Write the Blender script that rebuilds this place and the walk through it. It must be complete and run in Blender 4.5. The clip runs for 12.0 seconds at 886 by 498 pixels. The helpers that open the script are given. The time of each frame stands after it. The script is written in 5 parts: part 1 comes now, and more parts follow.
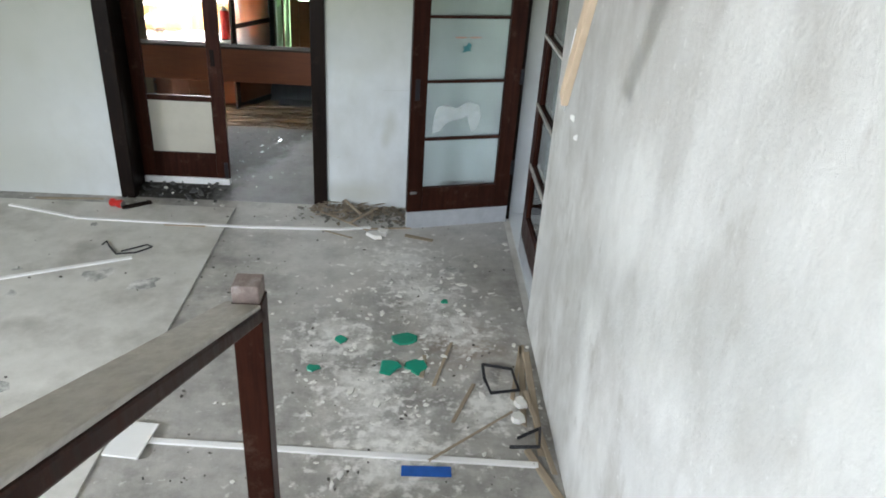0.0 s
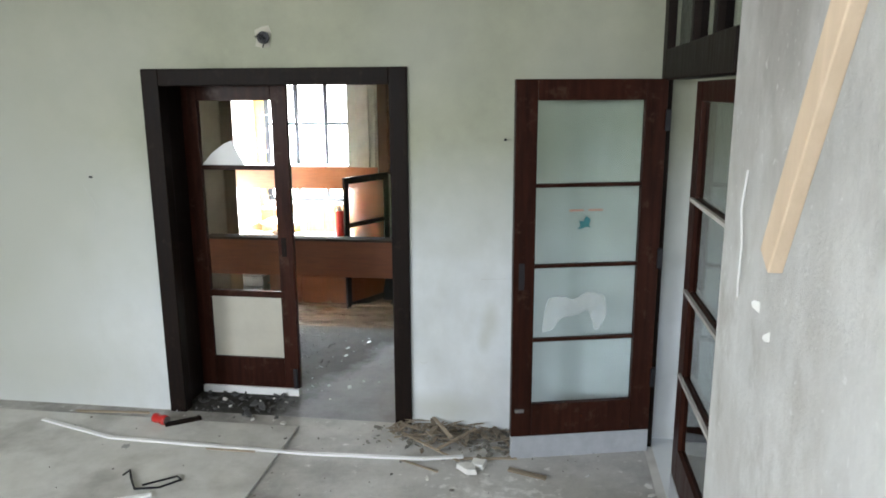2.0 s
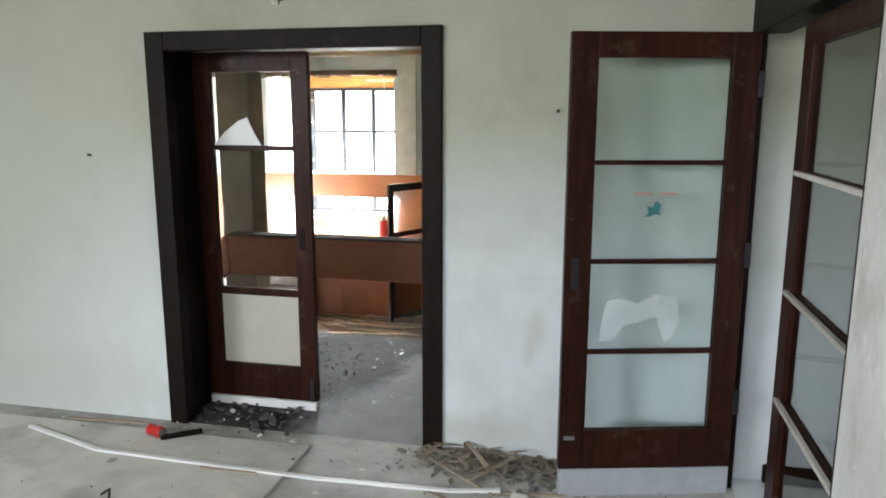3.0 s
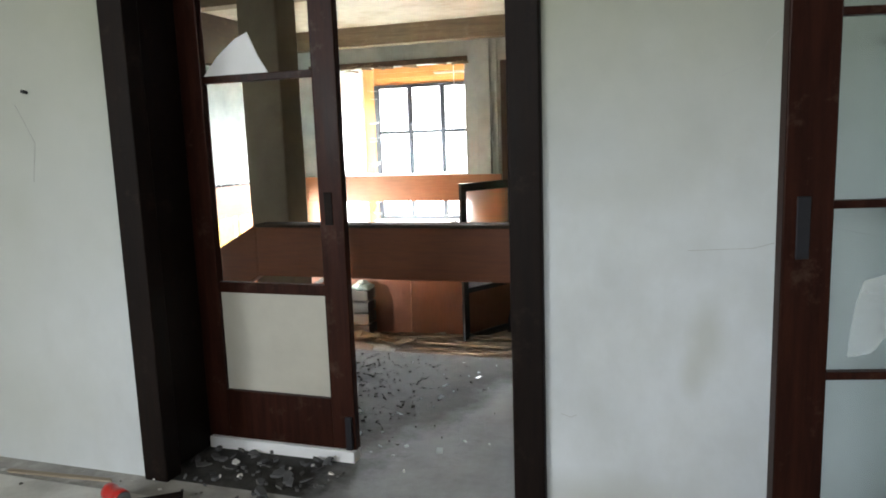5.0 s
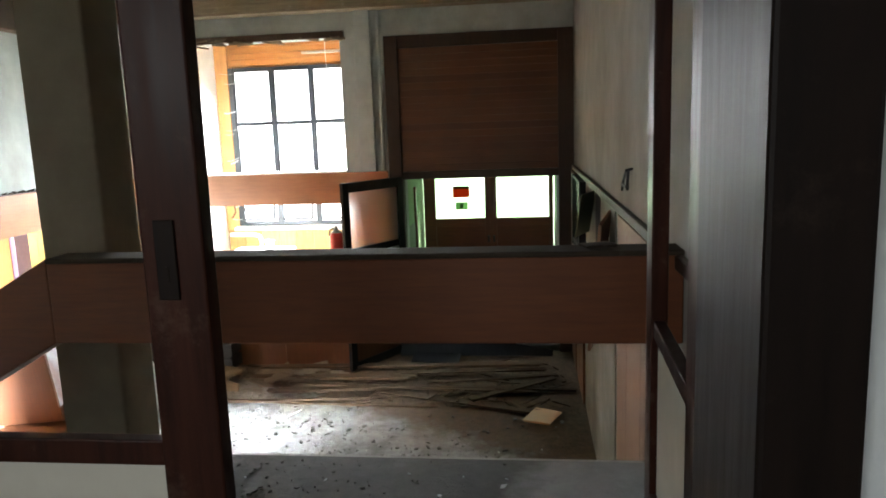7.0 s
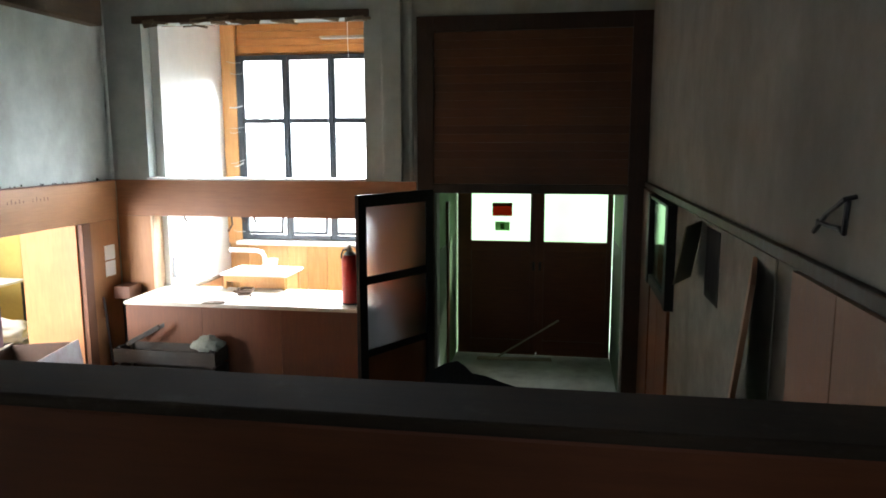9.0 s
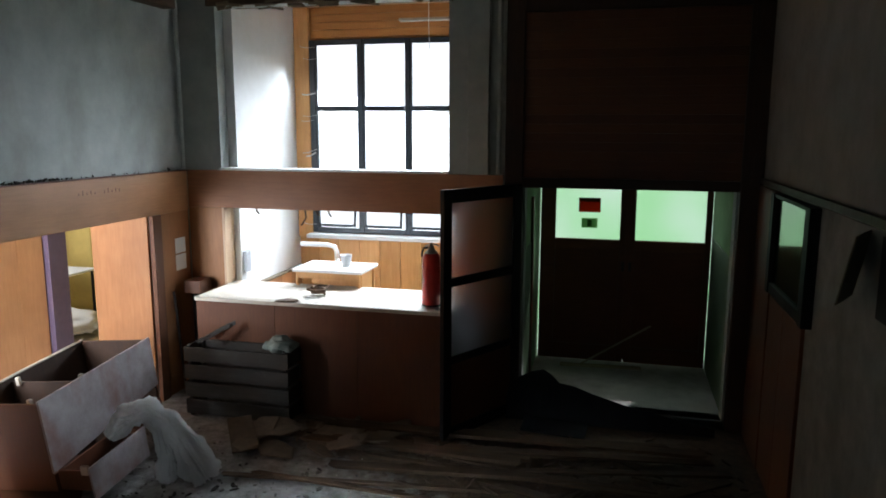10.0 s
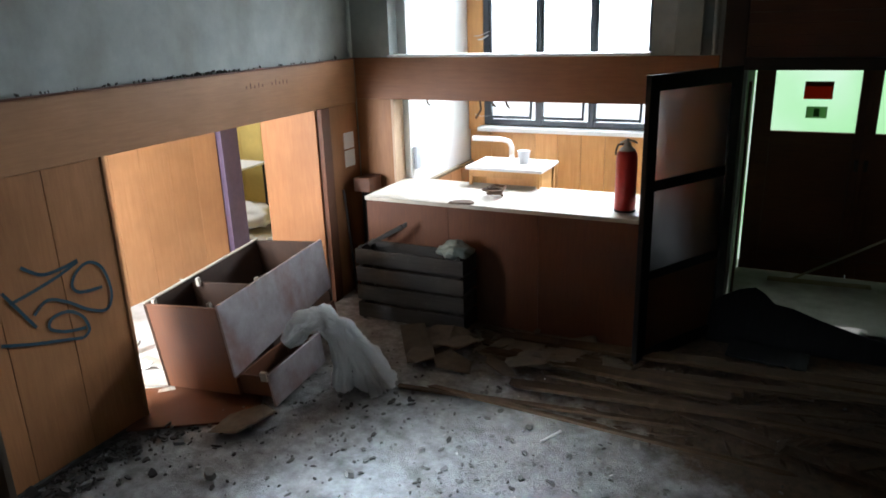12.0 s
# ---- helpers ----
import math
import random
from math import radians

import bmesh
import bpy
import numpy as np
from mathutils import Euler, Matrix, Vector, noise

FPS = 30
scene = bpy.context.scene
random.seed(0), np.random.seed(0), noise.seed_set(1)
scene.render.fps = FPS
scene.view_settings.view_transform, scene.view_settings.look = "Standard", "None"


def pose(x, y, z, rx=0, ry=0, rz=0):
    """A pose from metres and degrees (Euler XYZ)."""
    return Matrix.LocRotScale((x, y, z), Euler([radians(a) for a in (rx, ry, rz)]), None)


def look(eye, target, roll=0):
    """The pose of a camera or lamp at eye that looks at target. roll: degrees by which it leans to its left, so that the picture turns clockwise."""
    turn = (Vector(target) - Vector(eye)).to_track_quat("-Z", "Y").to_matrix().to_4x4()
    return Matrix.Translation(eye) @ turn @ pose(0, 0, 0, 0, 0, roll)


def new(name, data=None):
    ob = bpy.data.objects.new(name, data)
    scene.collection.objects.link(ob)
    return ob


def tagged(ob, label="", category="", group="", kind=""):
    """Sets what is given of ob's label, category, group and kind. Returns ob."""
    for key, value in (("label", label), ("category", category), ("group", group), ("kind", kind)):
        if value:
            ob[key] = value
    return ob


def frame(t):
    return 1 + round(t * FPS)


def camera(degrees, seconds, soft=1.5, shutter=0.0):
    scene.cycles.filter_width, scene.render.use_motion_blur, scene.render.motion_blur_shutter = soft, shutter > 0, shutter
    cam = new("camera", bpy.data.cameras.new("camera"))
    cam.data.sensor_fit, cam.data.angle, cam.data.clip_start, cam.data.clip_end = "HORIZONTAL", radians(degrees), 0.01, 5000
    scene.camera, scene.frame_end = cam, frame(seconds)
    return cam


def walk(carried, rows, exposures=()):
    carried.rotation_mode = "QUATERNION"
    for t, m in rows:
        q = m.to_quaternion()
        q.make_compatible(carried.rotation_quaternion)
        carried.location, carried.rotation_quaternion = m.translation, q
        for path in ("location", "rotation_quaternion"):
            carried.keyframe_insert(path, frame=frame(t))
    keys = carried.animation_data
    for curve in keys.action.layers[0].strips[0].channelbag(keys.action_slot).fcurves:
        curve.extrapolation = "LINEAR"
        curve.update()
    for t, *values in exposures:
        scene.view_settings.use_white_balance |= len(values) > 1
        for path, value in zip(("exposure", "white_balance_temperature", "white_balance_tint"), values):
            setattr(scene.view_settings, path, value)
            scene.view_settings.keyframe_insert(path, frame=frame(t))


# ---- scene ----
cam = camera(63.2, 12.0, 1.8)
PATH = [
    (0, (0.25, -0.51, 2.448), (0.347, 1.257, 1.516), 3.8),
    (0.5, (0.325, -0.232, 2.413), (0.275, 1.571, 1.549), 1.5),
    (1, (0.344, 0.069, 2.335), (0.233, 1.947, 1.657), 1.1),
    (1.5, (0.358, 0.353, 2.199), (0.151, 2.276, 1.688), 0.7),
    (2, (0.383, 0.65, 2.059), (0.108, 2.585, 1.632), -0.3),
    (2.5, (0.374, 0.961, 1.92), (0.008, 2.888, 1.533), -0.2),
    (3, (0.371, 1.263, 1.773), (-0.051, 3.183, 1.406), 0.1),
    (3.5, (0.339, 1.56, 1.646), (-0.168, 3.458, 1.271), 0.6),
    (3.7, (0.344, 1.712, 1.605), (-0.198, 3.594, 1.202), -0.0),
    (5.5, (-0.201, 2.912, 1.272), (-0.828, 4.79, 0.989), -2.0),
    (5.7, (-0.269, 3.054, 1.295), (-0.855, 4.943, 1.001), -2.3),
    (6, (-0.363, 3.288, 1.268), (-0.85, 5.206, 0.976), -2.0),
    (6.3, (-0.476, 3.508, 1.284), (-0.844, 5.449, 0.973), -1.4),
    (6.5, (-0.551, 3.663, 1.276), (-0.852, 5.615, 0.964), -1.1),
    (6.7, (-0.63, 3.817, 1.263), (-0.885, 5.775, 0.942), -1.9),
    (8.3, (-0.983, 5.161, 1.195), (-1.159, 7.125, 0.862), -0.8),
    (8.4, (-0.976, 5.243, 1.194), (-1.127, 7.209, 0.856), -0.9),
    (8.5, (-0.982, 5.328, 1.184), (-1.184, 7.292, 0.864), -0.7),
    (9, (-1.038, 5.713, 1.167), (-1.36, 7.665, 0.874), -0.1),
    (9.5, (-1.217, 5.966, 1.168), (-1.657, 7.897, 0.888), 0.1),
    (10, (-1.449, 6.185, 1.185), (-1.915, 8.103, 0.86), 0.2),
    (10.5, (-1.603, 6.447, 1.153), (-2.109, 8.332, 0.713), -0.0),
    (11, (-1.818, 6.613, 1.141), (-2.408, 8.439, 0.577), -0.4),
    (11.5, (-1.912, 6.7, 1.127), (-2.649, 8.456, 0.516), -1.3),
    (12, (-1.942, 6.792, 1.131), (-2.782, 8.499, 0.515), -1.9),
]
EXPOSURES = [(0, 1.85, 6350, 10), (1.0, 1.95, 6350, 10), (2.5, 1.97, 6450, 10), (3.7, 1.85, 6500, 10), (5.5, 1.4, 6600, 10), (6.5, 0.9, 6700, 10), (8.3, 0.75, 6600, 10), (9.0, -0.3, 6300, 10), (9.5, -1.15, 6150, 10), (10.5, -1.85, 5950, 10), (11.2, -1.65, 5950, 10), (12.0, -1.38, 6050, 10)]
walk(cam, [(t, look(eye, target, roll)) for t, eye, target, roll in PATH], EXPOSURES)

# ---- world and light ----
world = bpy.data.worlds.new("sky")
scene.world = world
world.use_nodes = True
sky = world.node_tree.nodes.new("ShaderNodeTexSky")
sky.sky_type, sky.sun_disc = "NISHITA", False
sky.sun_elevation, sky.sun_rotation = radians(45), radians(29)
world.node_tree.nodes["Background"].inputs["Strength"].default_value = 0.1
world.node_tree.links.new(sky.outputs["Color"], world.node_tree.nodes["Background"].inputs["Color"])
sun = new("sun", bpy.data.lights.new("sun", "SUN"))
sun.data.energy, sun.data.angle, sun.data.color = 5.0, radians(1.5), (1, 0.97, 0.92)
sun.matrix_world = look((0, 0, 0), (-0.35, -0.62, -0.72))


def window_light(name, place, towards, width, height, watts, colour=(0.93, 0.97, 1.0)):
    """Daylight in an opening, seen or assumed."""
    lamp = new(name, bpy.data.lights.new(name, "AREA"))
    lamp.data.shape, lamp.data.size, lamp.data.size_y = "RECTANGLE", width, height
    lamp.data.energy, lamp.data.color = watts, colour
    lamp.matrix_world = look(place, Vector(place) + Vector(towards))
    return lamp


window_light("light_entry_window", (-4.75, -1.2, 2.1), (1, 0.45, -2.1), 2.8, 1.6, 142, (0.93, 0.97, 1.0))
window_light("light_stair_window", (-1.5, -3.15, 2.6), (0, 1, -1.0), 2.4, 1.2, 46, (0.9, 0.96, 1.0))
window_light("light_next_room", (3.65, 3.4, 1.6), (-1, 0, 0), 1.6, 1.4, 5)
window_light("light_veranda", (-3.95, 15.0, 1.1), (-0.15, -1, -0.85), 2.6, 2.3, 690, (0.88, 0.95, 1.0)).data.spread = radians(105)
# Added narrow lamp for the bright floor patch; no window is known there.
window_light("light_hall_floor_patch", (-6.05, 7.75, -0.05), (1.95, 2.3, -1.53), 0.85, 0.85, 120, (0.78, 0.9, 1.0)).data.spread = radians(28)
window_light("light_side_room", (-7.0, 8.35, 0.1), (0, 1, -0.1), 1.3, 1.6, 900)
window_light("light_yellow_room", (-10.15, 14.0, 0.1), (1, 0, 0), 1.8, 1.4, 150)
window_light("light_entrance_doors", (-1.31, 14.9, 0.4), (0, -1, -1.0), 1.8, 0.62, 1.8, (0.9, 0.98, 0.94)).data.spread = radians(55)


# ---- helpers of this scene ----
def tree_of(name):
    m = bpy.data.materials.new(name)
    m.use_nodes = True
    t = m.node_tree
    return m, t, t.nodes["Principled BSDF"]


def node(t, kind, **inputs):
    n = t.nodes.new(kind)
    for key, value in inputs.items():
        n.inputs[key.replace("_", " ")].default_value = value
    return n


def ramp(t, source, stops):
    r = t.nodes.new("ShaderNodeValToRGB")
    while len(r.color_ramp.elements) < len(stops):
        r.color_ramp.elements.new(0.5)
    for e, (p, c) in zip(r.color_ramp.elements, stops):
        e.position, e.color = p, (c, c, c, 1) if isinstance(c, float) else (*c, 1)
    t.links.new(source, r.inputs["Fac"])
    return r.outputs["Color"]


def mixed(t, fac, a, b, kind="MIX"):
    m = t.nodes.new("ShaderNodeMix")
    m.data_type, m.blend_type = "RGBA", kind
    for socket, value in ((m.inputs[0], fac), (m.inputs[6], a), (m.inputs[7], b)):
        if isinstance(value, (float, int)):
            socket.default_value = value
        elif isinstance(value, tuple):
            socket.default_value = (*value, 1)
        else:
            t.links.new(value, socket)
    return m.outputs[2]


def coords(t, scale=(1, 1, 1), kind="Object"):
    c, m = t.nodes.new("ShaderNodeTexCoord"), t.nodes.new("ShaderNodeMapping")
    m.inputs["Scale"].default_value = scale
    t.links.new(c.outputs[kind], m.inputs["Vector"])
    return m.outputs["Vector"]


def noisy(t, vector, scale, detail=4.0, rough=0.6):
    n = node(t, "ShaderNodeTexNoise", Scale=scale, Detail=detail, Roughness=rough)
    t.links.new(vector, n.inputs["Vector"])
    return n.outputs["Fac"]


def bumped(t, shader, height, strength, distance=0.01):
    b = node(t, "ShaderNodeBump", Strength=strength, Distance=distance)
    t.links.new(height, b.inputs["Height"])
    t.links.new(b.outputs["Normal"], shader.inputs["Normal"])


def plaster(name, light, dark, stain, amount=0.5, scale=1.2, bump=0.25, rough=0.9):
    """Old painted plaster: large stains, blotches and fine grain."""
    m, t, s = tree_of(name)
    v = coords(t)
    base = mixed(t, ramp(t, noisy(t, v, scale * 3, 8, 0.65), [(0.3, 0.0), (0.7, 1.0)]), light, dark)
    spots = ramp(t, noisy(t, coords(t, (1, 1, 0.55)), scale, 6, 0.6), [(0.48, 0.0), (0.72, amount)])
    t.links.new(mixed(t, spots, base, stain), s.inputs["Base Color"])
    s.inputs["Roughness"].default_value = rough
    bumped(t, s, noisy(t, v, 60, 6, 0.7), bump, 0.006)
    return m


def wood(name, light, dark, along="z", rough=0.5, grain=1.0, wear=0.0, worn=(0.4, 0.36, 0.3), bump=0.15):
    """Wood with grain along one axis, and scuffed spots."""
    m, t, s = tree_of(name)
    k = {"x": (0.7, 9, 9), "y": (9, 0.7, 9), "z": (9, 9, 0.7)}[along]
    v = coords(t, tuple(a * grain for a in k))
    info = t.nodes.new("ShaderNodeObjectInfo")
    g = noisy(t, v, 4.0, 8, 0.7)
    col = mixed(t, ramp(t, g, [(0.3, 0.0), (0.72, 1.0)]), dark, light)
    col = mixed(t, ramp(t, noisy(t, coords(t), 1.7, 3), [(0.35, 0.0), (0.75, 0.45)]), col, tuple(c * 0.6 for c in dark))
    shift = node(t, "ShaderNodeMapRange", From_Min=0.0, From_Max=1.0, To_Min=0.82, To_Max=1.12)
    t.links.new(info.outputs["Random"], shift.inputs["Value"])
    hsv = node(t, "ShaderNodeHueSaturation")
    t.links.new(shift.outputs["Result"], hsv.inputs["Value"])
    t.links.new(col, hsv.inputs["Color"])
    col = hsv.outputs["Color"]
    if wear:
        col = mixed(t, ramp(t, noisy(t, coords(t), 9, 8, 0.75), [(0.56, 0.0), (0.72, wear)]), col, worn)
    t.links.new(col, s.inputs["Base Color"])
    s.inputs["Specular IOR Level"].default_value = 0.3
    t.links.new(ramp(t, g, [(0.2, max(rough - 0.12, 0.05)), (0.8, min(rough + 0.15, 1.0))]), s.inputs["Roughness"])
    bumped(t, s, g, bump, 0.004)
    return m


def plain(name, colour, rough=0.6, metal=0.0, vary=0.25, scale=14.0, bump=0.08):
    m, t, s = tree_of(name)
    v = coords(t)
    n = noisy(t, v, scale, 6, 0.65)
    col = mixed(t, ramp(t, n, [(0.3, 0.0), (0.75, 1.0)]), colour, tuple(c * (1 - vary) for c in colour))
    t.links.new(col, s.inputs["Base Color"])
    s.inputs["Roughness"].default_value, s.inputs["Metallic"].default_value = rough, metal
    bumped(t, s, noisy(t, v, scale * 6, 4), bump, 0.003)
    return m


def glassy(name, colour=(1, 1, 1), rough=0.03):
    m, t, s = tree_of(name)
    s.inputs["Base Color"].default_value = (*colour, 1)
    s.inputs["Transmission Weight"].default_value, s.inputs["IOR"].default_value = 1.0, 1.12
    t.links.new(ramp(t, noisy(t, coords(t), 5, 5), [(0.35, rough), (0.75, min(rough + 0.12, 1.0))]), s.inputs["Roughness"])
    return m


def quad_box(bm, x0, x1, y0, y1, z0, z1, m=None, skew=None):
    """Adds a box to bm; m: a pose for it."""
    made = [bm.verts.new((x, y, z)) for x in (x0, x1) for y in (y0, y1) for z in (z0, z1)]
    for f in ((0, 1, 3, 2), (4, 6, 7, 5), (0, 4, 5, 1), (2, 3, 7, 6), (0, 2, 6, 4), (1, 5, 7, 3)):
        bm.faces.new([made[i] for i in f])
    if m is not None:
        for p in made:
            p.co = m @ p.co
    return made


def mesh_of(name, bm, material):
    bmesh.ops.recalc_face_normals(bm, faces=bm.faces)
    data = bpy.data.meshes.new(name)
    bm.to_mesh(data)
    bm.free()
    data.materials.append(material)
    return data


def part(name, bm, material, parent=None, label="", bevel=0.0, smooth=False):
    ob = new(name, mesh_of(name, bm, material))
    if bevel:
        b = ob.modifiers.new("edges", "BEVEL")
        b.width, b.segments, b.limit_method = bevel, 2, "ANGLE"
    if smooth:
        for p in ob.data.polygons:
            p.use_smooth = True
    ob.parent = parent
    return tagged(ob, label)


def box(name, dims, material, parent=None, label="", bevel=0.004, m=None):
    bm = bmesh.new()
    quad_box(bm, *dims, m=m)
    return part(name, bm, material, parent, label, bevel)


def thing(name, label, category, group="", m=None):
    ob = tagged(new(name), label, category, group)
    if m is not None:
        ob.matrix_world = m
    return ob


def structure(ob, label="", category=""):
    return tagged(ob, label, category, "", "structure")


def pierced(name, axis, a0, a1, s0, s1, z0, z1, holes, material, label, category="wall"):
    """A wall of real thickness: axis 'y' or 'x' is its normal, a0..a1 its thickness, s0..s1 its length; holes are (s0, s1, z0, z1)."""
    ss = sorted({s0, s1, *[h[0] for h in holes], *[h[1] for h in holes]})
    zs = sorted({z0, z1, *[h[2] for h in holes], *[h[3] for h in holes]})
    ss, zs = [s for s in ss if s0 <= s <= s1], [z for z in zs if z0 <= z <= z1]

    def solid(i, j):
        if not (0 <= i < len(ss) - 1 and 0 <= j < len(zs) - 1):
            return False
        s, z = (ss[i] + ss[i + 1]) / 2, (zs[j] + zs[j + 1]) / 2
        return not any(h[0] < s < h[1] and h[2] < z < h[3] for h in holes)

    bm, seen = bmesh.new(), {}

    def vert(s, a, z):
        key = (round(s, 4), round(a, 4), round(z, 4))
        if key not in seen:
            seen[key] = bm.verts.new((s, a, z) if axis == "y" else (a, s, z))
        return seen[key]

    for i in range(len(ss) - 1):
        for j in range(len(zs) - 1):
            if not solid(i, j):
                continue
            u0, u1, w0, w1 = ss[i], ss[i + 1], zs[j], zs[j + 1]
            for a in (a0, a1):
                bm.faces.new([vert(u0, a, w0), vert(u1, a, w0), vert(u1, a, w1), vert(u0, a, w1)])
            for di, dj, p, q in ((-1, 0, (u0, w0), (u0, w1)), (1, 0, (u1, w0), (u1, w1)), (0, -1, (u0, w0), (u1, w0)), (0, 1, (u0, w1), (u1, w1))):
                if not solid(i + di, j + dj):
                    bm.faces.new([vert(p[0], a0, p[1]), vert(q[0], a0, q[1]), vert(q[0], a1, q[1]), vert(p[0], a1, p[1])])
    return structure(part(name, bm, material), label, category)


def tube(bm, points, radius, sides=8):
    """A bent tube through the points."""
    pts = [Vector(p) for p in points]
    rings = []
    for i, p in enumerate(pts):
        d = (pts[min(i + 1, len(pts) - 1)] - pts[max(i - 1, 0)]).normalized()
        u = d.orthogonal().normalized() if not rings else (last - d * last.dot(d)).normalized()
        last, w = u, d.cross(u)
        rings.append([bm.verts.new(p + radius * (math.cos(a) * u + math.sin(a) * w)) for a in [2 * math.pi * k / sides for k in range(sides)]])
    for r, q in zip(rings, rings[1:]):
        for k in range(sides):
            bm.faces.new([r[k], r[(k + 1) % sides], q[(k + 1) % sides], q[k]])
    bm.faces.new(rings[0][::-1]), bm.faces.new(rings[-1])


def lathe(bm, profile, centre=(0, 0, 0), sides=24):
    """A turned body from (radius, height) pairs."""
    rings = [[bm.verts.new((centre[0] + r * math.cos(2 * math.pi * k / sides), centre[1] + r * math.sin(2 * math.pi * k / sides), centre[2] + z)) for k in range(sides)] for r, z in profile]
    for r, q in zip(rings, rings[1:]):
        for k in range(sides):
            bm.faces.new([r[k], r[(k + 1) % sides], q[(k + 1) % sides], q[k]])
    bm.faces.new(rings[0][::-1]), bm.faces.new(rings[-1])


def flake(bm, rng, x, y, z, size, thick, sides=6, tilt=0.15, stretch=1.0):
    """One irregular chip lying at a place."""
    turn, lean = rng.uniform(0, 6.28), (rng.uniform(-tilt, tilt), rng.uniform(-tilt, tilt))
    rim = []
    for k in range(sides):
        a, r = 6.28 * k / sides, size * rng.uniform(0.55, 1.1)
        px, py = r * math.cos(a) * stretch, r * math.sin(a)
        rim.append((px * math.cos(turn) - py * math.sin(turn), px * math.sin(turn) + py * math.cos(turn)))
    low = min(px * lean[0] + py * lean[1] for px, py in rim)
    bottom = [bm.verts.new((x + px, y + py, z + px * lean[0] + py * lean[1] - low)) for px, py in rim]
    top = [bm.verts.new((x + px * 0.9, y + py * 0.9, z + thick + px * lean[0] + py * lean[1] - low)) for px, py in rim]
    bm.faces.new(bottom[::-1]), bm.faces.new(top)
    for k in range(sides):
        bm.faces.new([bottom[k], bottom[(k + 1) % sides], top[(k + 1) % sides], top[k]])


def scatter(name, material, label, category, count, place, sizes, thick, seed, sides=6, tilt=0.2, stretch=(1.0, 1.6)):
    """Loose chips past counting, in one mesh; place(rng) gives x, y, z."""
    rng, bm = random.Random(seed), bmesh.new()
    for _ in range(count):
        x, y, z = place(rng)
        s = rng.uniform(0, 1) ** 2.5 * (sizes[1] - sizes[0]) + sizes[0]
        flake(bm, rng, x, y, z, s, thick * rng.uniform(0.5, 1.5), sides, tilt, rng.uniform(*stretch))
    return tagged(part(name, bm, material), label, category, "", "stuff")


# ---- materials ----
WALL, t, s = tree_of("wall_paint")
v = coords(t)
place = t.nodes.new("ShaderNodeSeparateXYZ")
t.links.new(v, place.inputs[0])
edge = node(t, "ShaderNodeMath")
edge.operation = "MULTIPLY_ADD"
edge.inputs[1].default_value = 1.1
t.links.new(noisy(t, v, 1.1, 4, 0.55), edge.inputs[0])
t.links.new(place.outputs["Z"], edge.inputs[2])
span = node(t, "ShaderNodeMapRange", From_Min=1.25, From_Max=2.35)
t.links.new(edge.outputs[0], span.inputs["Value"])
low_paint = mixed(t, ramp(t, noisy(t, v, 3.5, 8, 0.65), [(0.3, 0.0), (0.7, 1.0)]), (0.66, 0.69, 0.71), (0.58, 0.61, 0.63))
# Upper wall tone: olive tint with the shade up there put into it.
shaded_upper = mixed(t, ramp(t, noisy(t, v, 3.0, 8, 0.65), [(0.3, 0.0), (0.7, 1.0)]), (0.38, 0.385, 0.3), (0.3, 0.31, 0.24))
blend = mixed(t, span.outputs["Result"], low_paint, shaded_upper)
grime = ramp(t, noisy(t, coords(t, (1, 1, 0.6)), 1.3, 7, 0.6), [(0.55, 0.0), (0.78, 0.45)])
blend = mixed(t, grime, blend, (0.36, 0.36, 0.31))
# Small smears, then broad blotches that paint in dimmer light at left and top.
for cx, cz, sx, sz, k in ((0.08, 0.7, 0.07, 0.16, 0.5), (0.04, 0.58, 0.05, 0.1, 0.45), (-2.75, 1.3, 0.18, 0.3, 0.5), (-2.55, 1.1, 0.12, 0.2, 0.4), (-0.15, 1.15, 0.3, 0.1, 0.25), (-3.3, 1.3, 1.7, 2.2, 0.95), (-2.9, 0.25, 0.9, 0.3, 0.4), (-2.15, 2.3, 0.6, 0.5, 0.35), (-0.3, 2.3, 0.5, 0.45, 0.4), (0.6, 2.1, 0.5, 0.6, 0.4), (-0.2, 0.12, 0.35, 0.14, 0.6)):
    far = t.nodes.new("ShaderNodeVectorMath")
    far.operation = "DISTANCE"
    far.inputs[1].default_value = (cx / sx, 0, cz / sz)
    wob = mixed(t, 0.06, coords(t, (1 / sx, 0, 1 / sz)), noisy(t, v, 7, 5), "ADD")
    t.links.new(wob, far.inputs[0])
    span = node(t, "ShaderNodeMapRange", From_Min=1.0, From_Max=0.25, To_Min=0.0, To_Max=k)
    t.links.new(far.outputs["Value"], span.inputs["Value"])
    blend = mixed(t, span.outputs["Result"], blend, (0.42, 0.43, 0.38))
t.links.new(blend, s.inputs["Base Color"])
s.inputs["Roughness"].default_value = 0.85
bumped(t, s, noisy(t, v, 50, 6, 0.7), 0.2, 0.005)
GREY_PLASTER, t, s = tree_of("bare_plaster")
v = coords(t)
streak = coords(t, (1, 1, 0.65))
base = mixed(t, ramp(t, noisy(t, streak, 3.2, 9, 0.62), [(0.32, 0.0), (0.68, 1.0)]), (0.5, 0.485, 0.46), (0.68, 0.68, 0.67))
base = mixed(t, ramp(t, noisy(t, streak, 1.9, 5, 0.6), [(0.46, 0.0), (0.62, 0.75)]), base, (0.8, 0.8, 0.79))
base = mixed(t, ramp(t, noisy(t, coords(t, (1, 1, 0.6)), 2.7, 8, 0.7), [(0.54, 0.0), (0.7, 0.7)]), base, (0.33, 0.305, 0.27))
